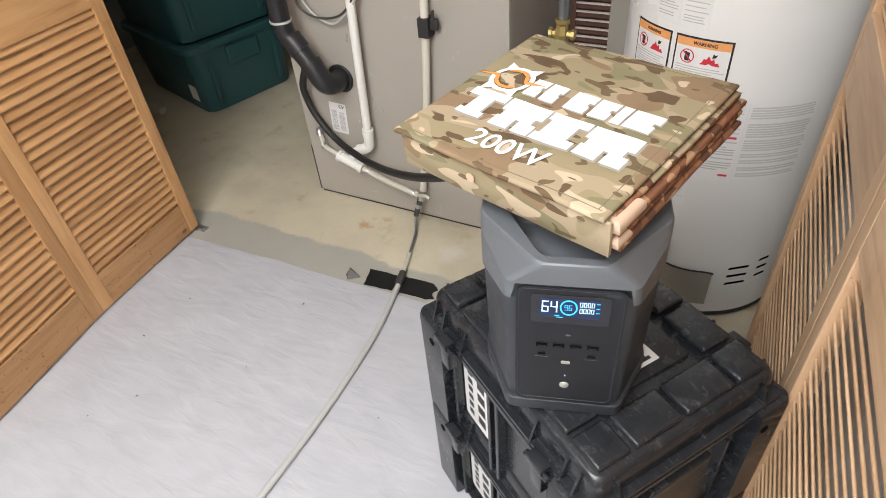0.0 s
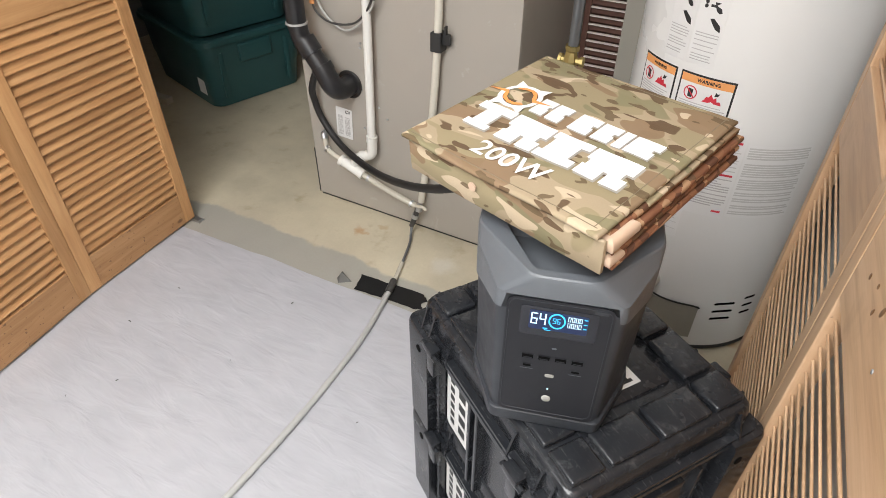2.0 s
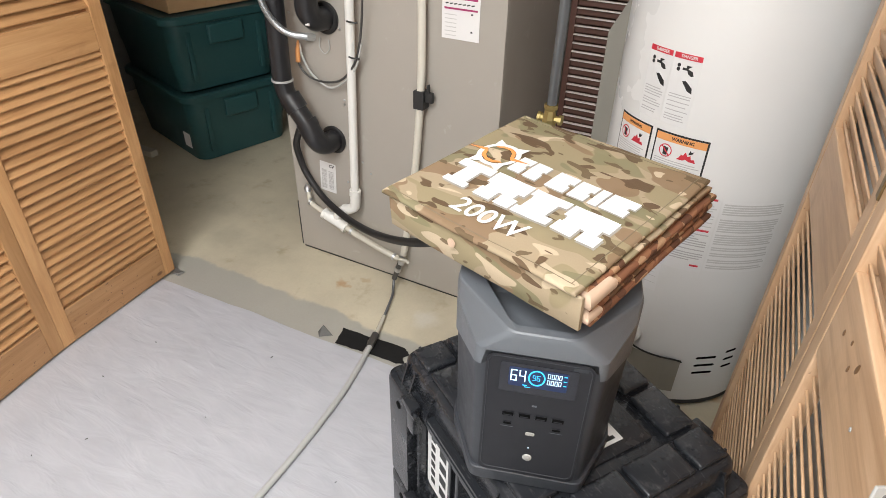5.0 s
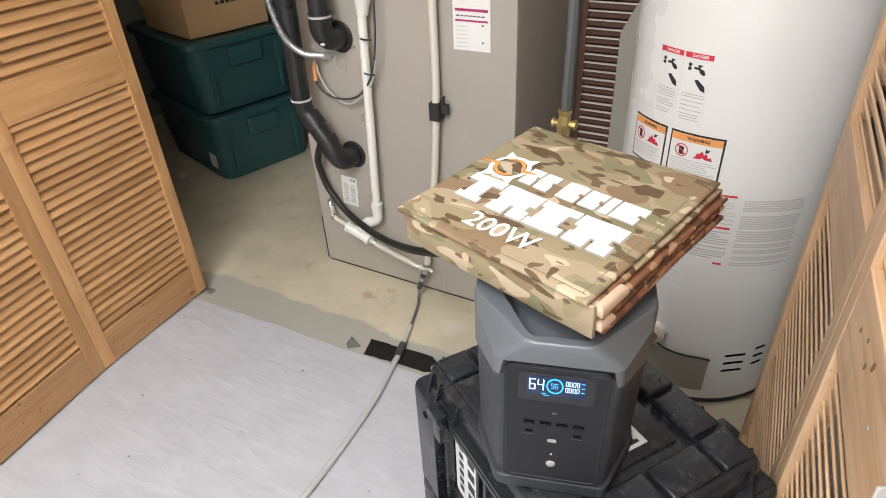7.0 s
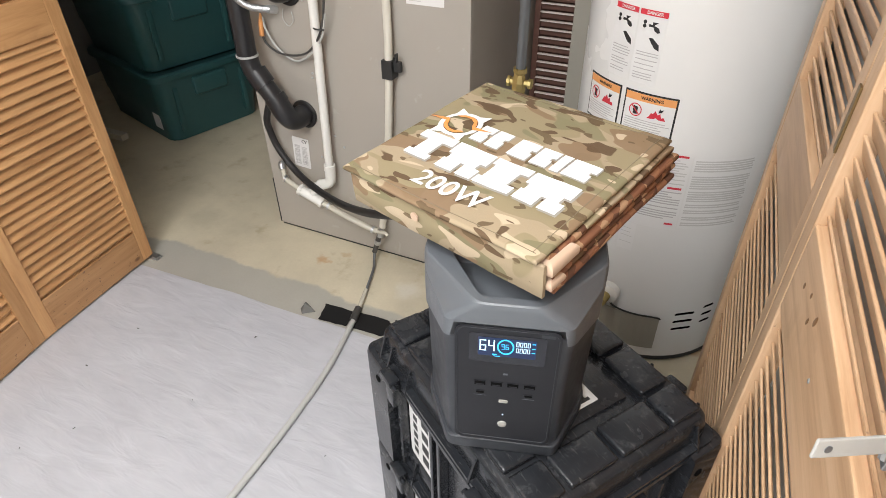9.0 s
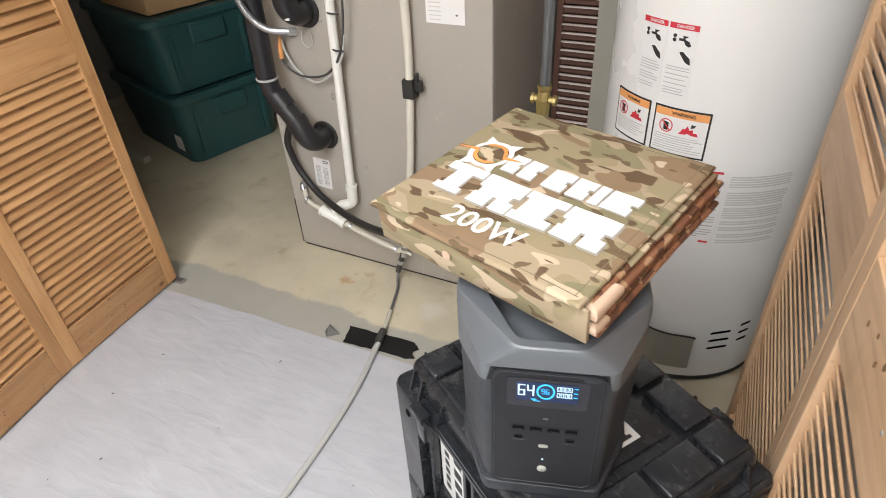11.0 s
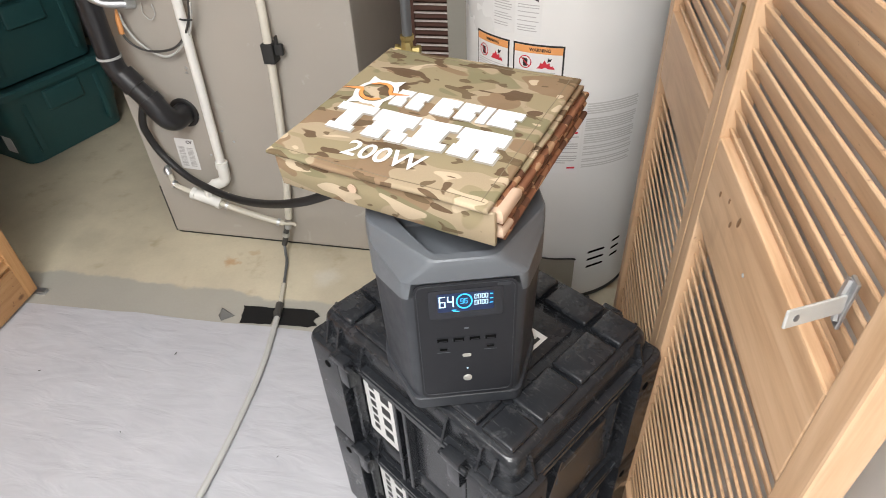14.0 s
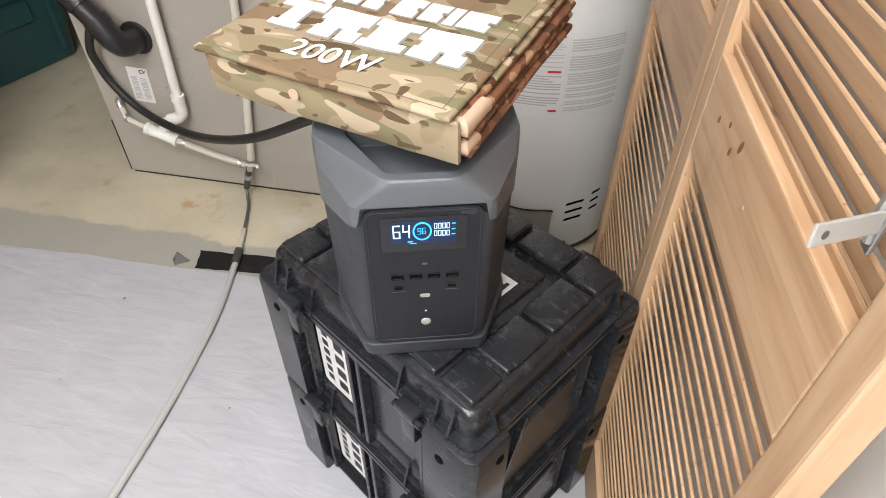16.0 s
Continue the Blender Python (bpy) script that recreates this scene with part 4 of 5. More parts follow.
# ---- storage totes and carton ----
def tote(name, label, m):
    """Tapered tub with a rim, handle recesses and a lid; its near end lies along local y at x = 0."""
    t = thing(name, label, "storage tote", m, "storage totes")
    L, W, H = 0.60, 0.47, 0.315

    def ring(inset, z, r):
        return [Vector((x, y, z)) for x, y in rounded(-L - 0.03 + inset, 0.03 - inset, -0.03 + inset, W + 0.03 - inset, r)]

    bm = bmesh.new()
    loft(bm, [ring(0.040, 0.0, 0.05), ring(0.030, 0.006, 0.055), ring(0.018, 0.13, 0.058), ring(0.014, 0.14, 0.058), ring(0.006, H - 0.02, 0.06), ring(0.0, H - 0.018, 0.06), ring(-0.004, H, 0.06)])
    part("tub", bm, TOTE, t, "", True)
    bm = bmesh.new()
    loft(bm, [ring(-0.006, H - 0.012, 0.062), ring(-0.014, H - 0.010, 0.066), ring(-0.014, H + 0.012, 0.066), ring(-0.006, H + 0.020, 0.062), ring(0.03, H + 0.022, 0.05), ring(0.04, H + 0.014, 0.05)])
    part("lid", bm, TOTE, t, "", True)
    arch = boxed(0.012, 0.034, 0.15, 0.32, H - 0.115, H - 0.03, 0.010, 3)
    part("handle", arch, TOTE, t, "", True)
    for y in (0.06, 0.40):
        part("rib", boxed(0.008, 0.026, y - 0.012, y + 0.012, 0.05, H - 0.05, 0.006, 2), TOTE, t, "", True)
    return t


BIN = pose(-0.870, 0.945, 0.0, 0, 0, -16.5)
low_tote = tote("storage_tote", "dark green lidded plastic tote with a pale sticker on the floor", BIN)
part("sticker", boxed(-0.12, -0.055, -0.0305, -0.0285, 0.06, 0.14), PAPER, low_tote, "torn pale sticker").matrix_basis = pose(0.0, 0.018, 0, 0, 0, 0)
tote("storage_tote", "dark green lidded plastic tote stacked on another tote", pose(-0.880, 0.935, 0.337, 0, 0, -16.5))


def carton():
    t = thing("cardboard_box", "brown cardboard box on the stacked green totes", "cardboard box", pose(-0.900, 0.965, 0.675, 0, 0, -14))
    part("box", boxed(-0.42, 0.0, 0.0, 0.40, 0, 0.32, 0.004), CARD, t)
    part("tape_strip", boxed(-0.0005, 0.0012, 0.17, 0.225, 0.0, 0.30), CARD, t)
    bm = bmesh.new()
    for k in range(5):
        box(bm, 0.0003, 0.0014, 0.15 + k * 0.026, 0.168 + k * 0.026, 0.118, 0.132)
    part("print", bm, INK, t, "dark unreadable print")
    return t


carton()
# Pale bar on the floor left of the totes, of no known kind.
tagged(part("floor_bar", boxed(-1.55, -1.12, 0.86, 0.90, 0.0, 0.03, 0.003), CREAMPIPE), "pale bar lying on the floor by the totes", "batten")

# ---- on the floor ----
cord = [(0.438, 0.570, 0.035), (0.446, 0.550, 0.012), (0.466, 0.510, 0.009), (0.497, 0.415, 0.009), (0.530, 0.305, 0.012), (0.555, 0.195, 0.0125), (0.578, 0.065, 0.0125), (0.592, -0.10, 0.0125), (0.596, -0.26, 0.0125), (0.594, -0.41, 0.0125), (0.586, -0.60, 0.0125), (0.56, -1.1, 0.0125)]
line = thing("drain_hose", "pale grey hose running over the floor and the white sheet", "hose")
part("far_run", tubed(cord[:5], 0.0048, 12, 8), GREYPIPE, line, "thin dark grey tube", True)
part("sleeve", tubed([(0.499, 0.408, 0.0095), (0.513, 0.362, 0.0105), (0.526, 0.318, 0.0120)], 0.0068, 12, 4), CLEARTUBE, line, "cloudy clear sleeve", True)
part("near_run", tubed([(0.533, 0.292, 0.0115)] + cord[5:], 0.0085, 12, 8), GREYCORD, line, "", True)
part("joint", tubed([(0.525, 0.318, 0.0125), (0.540, 0.262, 0.0135)], 0.0118, 10), DARKCORD, line, "dark taped joint", True)


def tape_piece(outline, label, mat=TAPE, lift=0.0035):
    bm = bmesh.new()
    rnd = random.Random(len(outline))
    rim = []
    for (ax, ay), (bx, by) in zip(outline, outline[1:] + outline[:1]):
        for k in range(5):
            rim.append((ax + (bx - ax) * k / 5 + rnd.uniform(-1, 1) * 0.002, ay + (by - ay) * k / 5 + rnd.uniform(-1, 1) * 0.002))
    flat(bm, rim, lift, 0.0012)
    return tagged(part("tape_strip", bm, mat), label, "tape", "tape strips")


tape_piece([(0.412, 0.303), (0.512, 0.307), (0.528, 0.240), (0.430, 0.233)], "strip of black cloth tape on the sheet's edge")
tape_piece([(0.526, 0.312), (0.634, 0.318), (0.660, 0.298), (0.650, 0.276), (0.668, 0.258), (0.640, 0.248), (0.538, 0.242)], "torn strip of black cloth tape holding the hose")
crumple = bmesh.new()
vs = [crumple.verts.new(p) for p in ((0.345, 0.285, 0.001), (0.402, 0.258, 0.001), (0.368, 0.232, 0.001), (0.362, 0.262, 0.022), (0.355, 0.245, 0.008))]
for a, b, c in ((0, 1, 3), (1, 2, 3), (2, 4, 3), (4, 0, 3), (0, 4, 2), (0, 2, 1)):
    crumple.faces.new((vs[a], vs[b], vs[c]))
tagged(part("tape_scrap", crumple, FOIL), "crumpled scrap of grey tape on the floor", "tape scrap")
pivot = thing("floor_bracket", "small galvanised pivot bracket on the floor under the door", "bracket")
part("plate", boxed(-0.325, -0.262, 0.243, 0.272, 0.0, 0.003, 0.001), GALV, pivot)
part("tab", boxed(-0.290, -0.265, 0.246, 0.266, 0.003, 0.010, 0.001), GALV, pivot)
rnd = random.Random(12)
for k in range(7):
    x, y, a = rnd.uniform(-0.1, 0.75), rnd.uniform(-0.75, 0.12), rnd.uniform(0, 180)
    s = rnd.uniform(0.0015, 0.0042)
    bm = bmesh.new()
    bmesh.ops.create_icosphere(bm, subdivisions=1, radius=1)
    for v in bm.verts:
        v.co = Vector((v.co.x * s * rnd.uniform(0.8, 2.0), v.co.y * s * 0.5, v.co.z * 0.0012))
    ob = tagged(part("debris_crumb", bm, FOIL), "small grey crumb of debris on the white sheet", "debris", "crumbs on the sheet")
    ob.matrix_basis = pose(x, y, 0.0072, 0, 0, a)

# ---- bracket on the right-hand door ----
brk = thing("door_bracket", "galvanised folding aligner bracket screwed to the pine door", "bracket")
part("plate", boxed(1.5440, 1.5470, -0.531, -0.519, 0.974, 1.018, 0.001), GALV, brk)
part("twisted_tab", tubed([(1.5430, -0.528, 0.982), (1.5410, -0.525, 1.000), (1.5435, -0.522, 1.016)], 0.0032, 8), GALV, brk, "", True)
part("arm", boxed(-0.062, 0.0, -0.0012, 0.0012, -0.0072, 0.0072, 0.001), BRACKETWHITE, brk, "pale projecting arm").matrix_basis = pose(1.5460, -0.526, 0.997, -10, 9, 34.5)
part("arm_hole", tubed([(0, -0.0016, 0), (0, 0.0016, 0)], 0.0028, 12), GREYPIPE, brk, "dark hole").matrix_basis = pose(1.5031, -0.5555, 1.0051, -10, 9, 34.5)
part("nail", lathe(bmesh.new(), [(0.0001, 0.0014), (0.0022, 0.0010), (0.0028, 0.0)], 10), GALV, right_door, "small nail head").matrix_basis = pose(1.5367, -0.353, 0.868, 0, -90, 3.5)

for y, z, ry, rz in ((-0.220, 0.881, 0.0035, 0.0050), (-0.255, 0.895, 0.0030, 0.0040), (-0.299, 0.897, 0.0040, 0.0090), (-0.277, 0.878, 0.0030, 0.0060)):
    bm = bmesh.new()
    bmesh.ops.create_icosphere(bm, subdivisions=2, radius=1)
    for v in bm.verts:
        v.co = Vector((v.co.x * 0.0009, v.co.y * ry, v.co.z * rz))
    x = 1.523 + (-0.125 - y) / 0.463 * 0.028
    part("knot", bm, KNOT, right_door, "dark knot in the pine rail", True).matrix_basis = pose(x, y, z, 25, 0, 3.5)


# ---- stacked rugged cases ----
CASE = pose(1.320, -0.485, 0, 0, 0, 56.3)
CW, CL = 0.386, 0.474


def corner_ring(cx, cy, sx, sy, z, grow=0.0):
    """Outline of a rounded L-shaped corner guard; sx, sy point into the case."""
    a, b, d, r = 0.072, 0.086, 0.030, 0.020
    pts = []
    g = grow
    for k in range(7):
        t = radians(90 * k / 6)
        pts.append((r - (r + g) * math.cos(t), r - (r + g) * math.sin(t)))
    pts = [(-g, b)] + pts + [(a, -g), (a, d), (d, d), (d, b)]
    return [Vector((cx + sx * x, cy + sy * y, z)) for x, y in pts]


def rugged_case(m, top, z_low, z_high, label, sticker):
    """A stacking transport case: tub between ribbed walls, four corner guards, latches and a blocked lid."""
    t = thing("transport_case", label, "transport case", m, "stacked cases")
    bm = bmesh.new()
    i = 0.030
    outer = [Vector((x, y, 0)) for x, y in rounded(i, CW - i, i, CL - i, 0.02)]
    loft(bm, [[p + Vector((0, 0, z)) for p in outer] for z in (z_low + 0.012, z_high - 0.006)])
    part("tub", bm, POLY, t, "", True)
    for cx, cy, sx, sy in ((0, 0, 1, 1), (CW, 0, -1, 1), (0, CL, 1, -1), (CW, CL, -1, -1)):
        bm = bmesh.new()
        loft(bm, [corner_ring(cx, cy, sx, sy, z, g) for z, g in ((z_low, -0.006), (z_low + 0.008, 0), (z_high - 0.010, 0), (z_high - 0.002, -0.003), (z_high, -0.009))])
        guard = part("corner_guard", bm, POLY, t, "", True)
        for spot in ((cx - sx * 0.0006, cy + sy * 0.055, z_high - 0.04), (cx + sx * 0.055, cy - sy * 0.0006, z_high - 0.04)):
            horizontal = abs(spot[0] - cx) < 0.01
            bm = lathe(bmesh.new(), [(0.0001, 0.001), (0.0066, 0.001), (0.0078, 0.0)], 16)
            part("guard_hole", bm, SLOT, guard, "dark moulded hole").matrix_basis = pose(*spot, 90 if not horizontal else 0, 90 if horizontal else 0, 0) if not horizontal else pose(*spot, 0, -90 * sx, 0)
    # flanges where lid and tub meet
    for z0, z1, o in ((z_high - 0.024, z_high - 0.018, 0.014), (z_high - 0.010, z_high - 0.003, 0.010), (z_high + 0.001, z_high + 0.007, 0.011), (z_low + 0.012, z_low + 0.020, 0.018)):
        bm = bmesh.new()
        loft(bm, [[Vector((x, y, z)) for x, y in rounded(o, CW - o, o, CL - o, 0.022)] for z in (z0, z1)])
        part("flange", bm, POLY, t, "", True)
    # wall ribs, long walls then short walls
    for x, s in ((i, -1), (CW - i, 1)):
        for y in (0.105, 0.235, 0.258, 0.37):
            part("rib", boxed(min(x, x + s * 0.018), max(x, x + s * 0.018), y - 0.004, y + 0.004, z_low + 0.02, z_high - 0.012, 0.0015, 1), POLY, t)
    for y, s in ((i, -1), (CL - i, 1)):
        part("wall_plate", boxed(0.080, CW - 0.080, min(y, y + s * 0.006), max(y, y + s * 0.006), z_low + 0.03, z_high - 0.014, 0.003, 1), POLY, t)
        for xa, xb in ((0.092, 0.118), (CW - 0.092, CW - 0.118)):
            bm = bmesh.new()
            d = 0.005 if xb > xa else -0.005
            loft(bm, [[Vector((xa, y, z_low + 0.03)), Vector((xa + d, y, z_low + 0.03)), Vector((xa + d, y + s * 0.008, z_low + 0.03)), Vector((xa, y + s * 0.008, z_low + 0.03))],
                      [Vector((xb, y, z_high - 0.03)), Vector((xb + d, y, z_high - 0.03)), Vector((xb + d, y + s * 0.020, z_high - 0.03)), Vector((xb, y + s * 0.020, z_high - 0.03))]])
            part("buttress", bm, POLY, t)
        part("grip", boxed(0.122, 0.238, min(y, y + s * 0.020), max(y, y + s * 0.020), z_high - 0.060, z_high - 0.040, 0.005, 2), POLY, t, "moulded carrying grip", True)
        part("grip_pocket", boxed(0.132, 0.228, min(y, y + s * 0.009), max(y, y + s * 0.009), z_high - 0.125, z_high - 0.066, 0.003, 1), POLY, t, "", True)
    # latches on the long walls
    for x, s in ((0.014, -1), (CW - 0.014, 1)):
        for y in (0.110, 0.368):
            latch = part("latch", boxed(min(x, x + s * 0.018), max(x, x + s * 0.018), y - 0.013, y + 0.013, z_high - 0.052, z_high + 0.012, 0.004, 2), POLY, t, "", True)
            part("latch_hook", boxed(min(x + s * 0.004, x + s * 0.024), max(x + s * 0.004, x + s * 0.024), y - 0.018, y + 0.018, z_high + 0.004, z_high + 0.020, 0.004, 2), POLY, latch, "", True)
            part("latch_pin", tubed([(x + s * 0.016, y - 0.026, z_high + 0.004), (x + s * 0.016, y + 0.026, z_high + 0.004)], 0.0055, 12), POLY, latch, "", True)
    # lid with recessed lattice and raised blocks
    bm = bmesh.new()
    steps = ((0.023, z_high - 0.004), (0.024, z_high + 0.030), (0.026, top - 0.020), (0.029, top - 0.0145), (0.033, top - 0.012))
    loft(bm, [[Vector((x, y, z)) for x, y in rounded(o, CW - o, o, CL - o, 0.018)] for o, z in steps])
    lid = part("lid", bm, POLY, t, "", True)
    for x, s in ((0.0245, -1), (CW - 0.0245, 1)):
        for y in (0.052, 0.078, 0.145, 0.335, 0.397, 0.425):
            bm = bmesh.new()
            loft(bm, [[Vector((x, y + e, z_high)), Vector((x + s * 0.016, y + e, z_high)), Vector((x + s * 0.003, y + e, top - 0.018)), Vector((x, y + e, top - 0.018))] for e in (-0.002, 0.002)])
            part("lid_rib", bm, POLY, lid)
    for y, s in ((0.0245, -1), (CL - 0.0245, 1)):
        for x in (0.058, CW - 0.058):
            bm = bmesh.new()
            loft(bm, [[Vector((x + e, y, z_high)), Vector((x + e, y + s * 0.016, z_high)), Vector((x + e, y + s * 0.003, top - 0.018)), Vector((x + e, y, top - 0.018))] for e in (-0.002, 0.002)])
            part("lid_rib", bm, POLY, lid)
    xs = (0.034, 0.098, 0.190, 0.288, CW - 0.034)
    ys = (0.034, 0.098, 0.190, 0.286, 0.378, CL - 0.034)
    for a in range(4):
        for b in range(5):
            if 0 < a < 3 and 0 < b < 4:
                continue
            bm = boxed(xs[a] + 0.004, xs[a + 1] - 0.004, ys[b] + 0.004, ys[b + 1] - 0.004, top - 0.014, top - 0.001, 0.0055, 3)
            part("lid_block", bm, POLY, lid, "", True)
    part("lid_panel", boxed(0.112, CW - 0.112, 0.112, CL - 0.112, top - 0.014, top - 0.006, 0.004, 2), POLY, lid, "", True)
    if sticker:
        s = part("top_sticker", boxed(0.170, 0.232, 0.130, 0.200, top - 0.0062, top - 0.0054), LABELWHITE, t, "white sticker with black shapes")
        for k, (x0, x1, y0, y1) in enumerate(((0.202, 0.222, 0.136, 0.142), (0.208, 0.216, 0.142, 0.156), (0.202, 0.224, 0.162, 0.170), (0.178, 0.194, 0.136, 0.162))):
            part("sticker_bar", boxed(x0, x1, y0, y1, top - 0.0054, top - 0.0050), INK, s)
    # label on the long wall: white film with dark block shapes
    lab = part("side_label", moved(flat(bmesh.new(), rounded(0.262, 0.362, z_low + 0.060, z_high - 0.028, 0.010)), Matrix(((0, 0, -1, i - 0.0004), (1, 0, 0, 0), (0, 1, 0, 0), (0, 0, 0, 1)))), LABELWHITE, t, "white rounded sticker with black block shapes")
    zm = (z_low + 0.060 + z_high - 0.028) / 2
    for row, (y0, h) in enumerate(((0.334, 0.014), (0.296, 0.022), (0.276, 0.006))):
        n = 6 if row == 0 else 4 if row == 1 else 5
        span = z_high - z_low - 0.125
        for k in range(n):
            z0 = zm - span / 2 + span * k / n
            d = span / n * 0.60
            part("label_shape", boxed(i - 0.0016, i - 0.0008, y0, y0 + h, z0, z0 + d, 0), INK, lab)
    return t


rugged_case(CASE, 0.345, 0.008, 0.268, "scuffed black plastic transport case standing on the white sheet", False)
rugged_case(CASE, 0.597, 0.274, 0.534, "dusty black plastic transport case stacked on a matching case", True)


# ---- power station ----
PS = pose(1.2405, -0.3690, 0.606, 0, 0, 16.7)


def octagon(g, y_front=0.0, y_back=0.40, wf=0.0735, ws=0.1125, cut=0.090):
    """Eight-sided outline with softened corners, grown by g."""
    wf, ws = wf + g * 0.6, ws + g
    raw = [(-wf, y_front - g), (wf, y_front - g), (ws, y_front + cut), (ws, y_back - cut), (wf, y_back + g), (-wf, y_back + g), (-ws, y_back - cut), (-ws, y_front + cut)]
    out = []
    n = len(raw)
    for k in range(n):
        p, q, r = (Vector(raw[(k + j) % n]) for j in (-1, 0, 1))
        a, b = q + (p - q).normalized() * 0.011, q + (r - q).normalized() * 0.011
        for s in range(5):
            t = s / 4
            out.append((1 - t) ** 2 * a + 2 * t * (1 - t) * q + t * t * b)
    return out


def seven(bm, digit, x, z, w, h, t):
    """Bars of a seven-segment digit in the xz plane."""
    on = {"0": "abcdef", "4": "bcfg", "6": "acdefg", "9": "abcdfg"}[digit]
    seg = {"a": (0, w, h - t, h), "d": (0, w, 0, t), "g": (0, w, h / 2 - t / 2, h / 2 + t / 2), "f": (0, t, h / 2, h), "e": (0, t, 0, h / 2), "b": (w - t, w, h / 2, h), "c": (w - t, w, 0, h / 2)}
    for k in on:
        x0, x1, z0, z1 = seg[k]
        bm.faces.new([bm.verts.new((x + a, 0, z + b)) for a, b in ((x0, z0), (x1, z0), (x1, z1), (x0, z1))])
    return bm


def power_station():
    t = thing("power_station", "grey portable power station with a glowing blue display", "power station", PS)
    rings = [(-0.003, -0.0095), (0.0015, -0.0080), (0.0020, -0.006), (0.0020, 0.011), (0.0005, 0.0125), (-0.0030, 0.0130), (-0.0026, 0.018), (0.0, 0.20), (-0.002, 0.226)]
    bm = bmesh.new()
    loft(bm, [[Vector((p.x, p.y, z)) for p in octagon(g - 0.0025 * (1 - z / 0.23))] for g, z in rings])
    part("body", bm, BODY, t, "charcoal lower body", 24)
    # lighter upper shell: its lower border dips beside the front plate, the top holds a carrying recess
    bm = bmesh.new()
    base = octagon(0.0016)

    def border(p):
        end = min(p.y, 0.40 - p.y)
        if end < 0.004 and abs(p.x) < 0.0640:
            return 0.229
        return 0.205 - 0.32 * min(0.09, max(0.0, end))

    skin = [[Vector((p.x, p.y, border(p))) for p in base]]
    for g, z, w in ((0.0020, 0.231, 0.0715), (0.0022, 0.242, 0.0580), (0.0020, 0.2505, 0.0465), (0.0014, 0.2555, 0.0410), (0.0004, 0.2582, 0.0388), (-0.0016, 0.2598, 0.0376), (-0.0070, 0.2602, 0.0360), (-0.0120, 0.2602, 0.0345)):
        skin.append([Vector((p.x, p.y, z)) for p in octagon(g, wf=w)])
    loft(bm, skin)
    for flip in (False, True):
        rings = []
        for z, grow in ((0.2385, 0.0), (0.2400, 0.002), (0.2530, 0.008), (0.280, 0.012)):
            ring = rounded(-1, 1, 0, 1, 0.16, 4)
            pts = []
            for u, v in ring:
                y = 0.021 - grow + (0.075 + 1.6 * grow) * v
                pts.append(Vector((u * (0.027 + 0.048 * v + grow), 0.40 - y if flip else y, z)))
            rings.append(pts[::-1] if flip else pts)
        bm = carved(bm, loft(bmesh.new(), rings))
    part("upper_shell", bm, SHELL, t, "slate grey upper shell with moulded handle trays", 20)
    part("top_deck", boxed(-0.085, 0.085, 0.125, 0.275, 0.245, 0.2900, 0.010), SHELL, t, "", True)
    # front plate
    plate = part("front_plate", moved(flat(bmesh.new(), rounded(-0.0622, 0.0622, 0.018, 0.227, 0.012), 0, 0.003), Matrix(((1, 0, 0, 0), (0, 0, -1, 0.0005), (0, 1, 0, 0), (0, 0, 0, 1)))), PLATE, t, "black front plate")

    def on_plate(name, outline, mat, lift, label="", thick=0.0006, parent=plate):
        return part(name, moved(flat(bmesh.new(), outline, 0, thick), Matrix(((1, 0, 0, 0), (0, 0, -1, -0.0027 - lift), (0, 1, 0, 0), (0, 0, 0, 1)))), mat, parent, label)

    part("plate_edge", moved(tube(bmesh.new(), [Vector((x, z, 0)) for x, z in rounded(-0.0590, 0.0590, 0.024, 0.2235, 0.010)] + [Vector((0.0590, 0.2135, 0))], 0.0005, 6), Matrix(((1, 0, 0, 0), (0, 0, -1, -0.0027), (0, 1, 0, 0), (0, 0, 0, 1)))), BODY, plate, "fine plate groove")
    screen = on_plate("display", rounded(-0.045, 0.045, 0.1700, 0.2165, 0.003), GLASS, 0.0, "dark glass display with blue readout")
    on_plate("backlight", rounded(-0.0345, 0.0335, 0.1810, 0.2110, 0.002), LCDBLUE, 0.0007, "dim blue backlight", 0.0002, screen)
    y = -0.0042
    bm = bmesh.new()
    seven(bm, "6", -0.0325, 0.1895, 0.0078, 0.018, 0.0016)
    seven(bm, "4", -0.0225, 0.1895, 0.0078, 0.018, 0.0016)
    part("digits", bm, LCDWHITE, screen, "glowing number 64").matrix_basis = pose(0, y, 0)
    bm = bmesh.new()
    n = 32
    rr = [[bm.verts.new((-0.002 + r * math.cos(2 * math.pi * k / n), 0, 0.1980 + 1.25 * r * math.sin(2 * math.pi * k / n))) for k in range(n)] for r in (0.0082, 0.0100)]
    for k in range(n):
        bm.faces.new((rr[0][k], rr[0][(k + 1) % n], rr[1][(k + 1) % n], rr[1][k]))
    part("charge_ring", bm, LCDCYAN, screen, "glowing blue charge ring").matrix_basis = pose(0, y, 0)
    bm = seven(seven(bmesh.new(), "9", -0.0068, 0.1940, 0.0038, 0.0085, 0.0008), "6", -0.0020, 0.1940, 0.0038, 0.0085, 0.0008)
    part("charge_number", bm, LCDCYAN, screen, "glowing number 96").matrix_basis = pose(0, y, 0)
    bm = bmesh.new()
    for z in (0.2005, 0.1905):
        for k in range(4):
            seven(bm, "0", 0.0102 + k * 0.0043, z, 0.0034, 0.0075, 0.0008)
    part("watt_digits", bm, LCDWHITE, screen, "glowing zeros").matrix_basis = pose(0, y, 0)
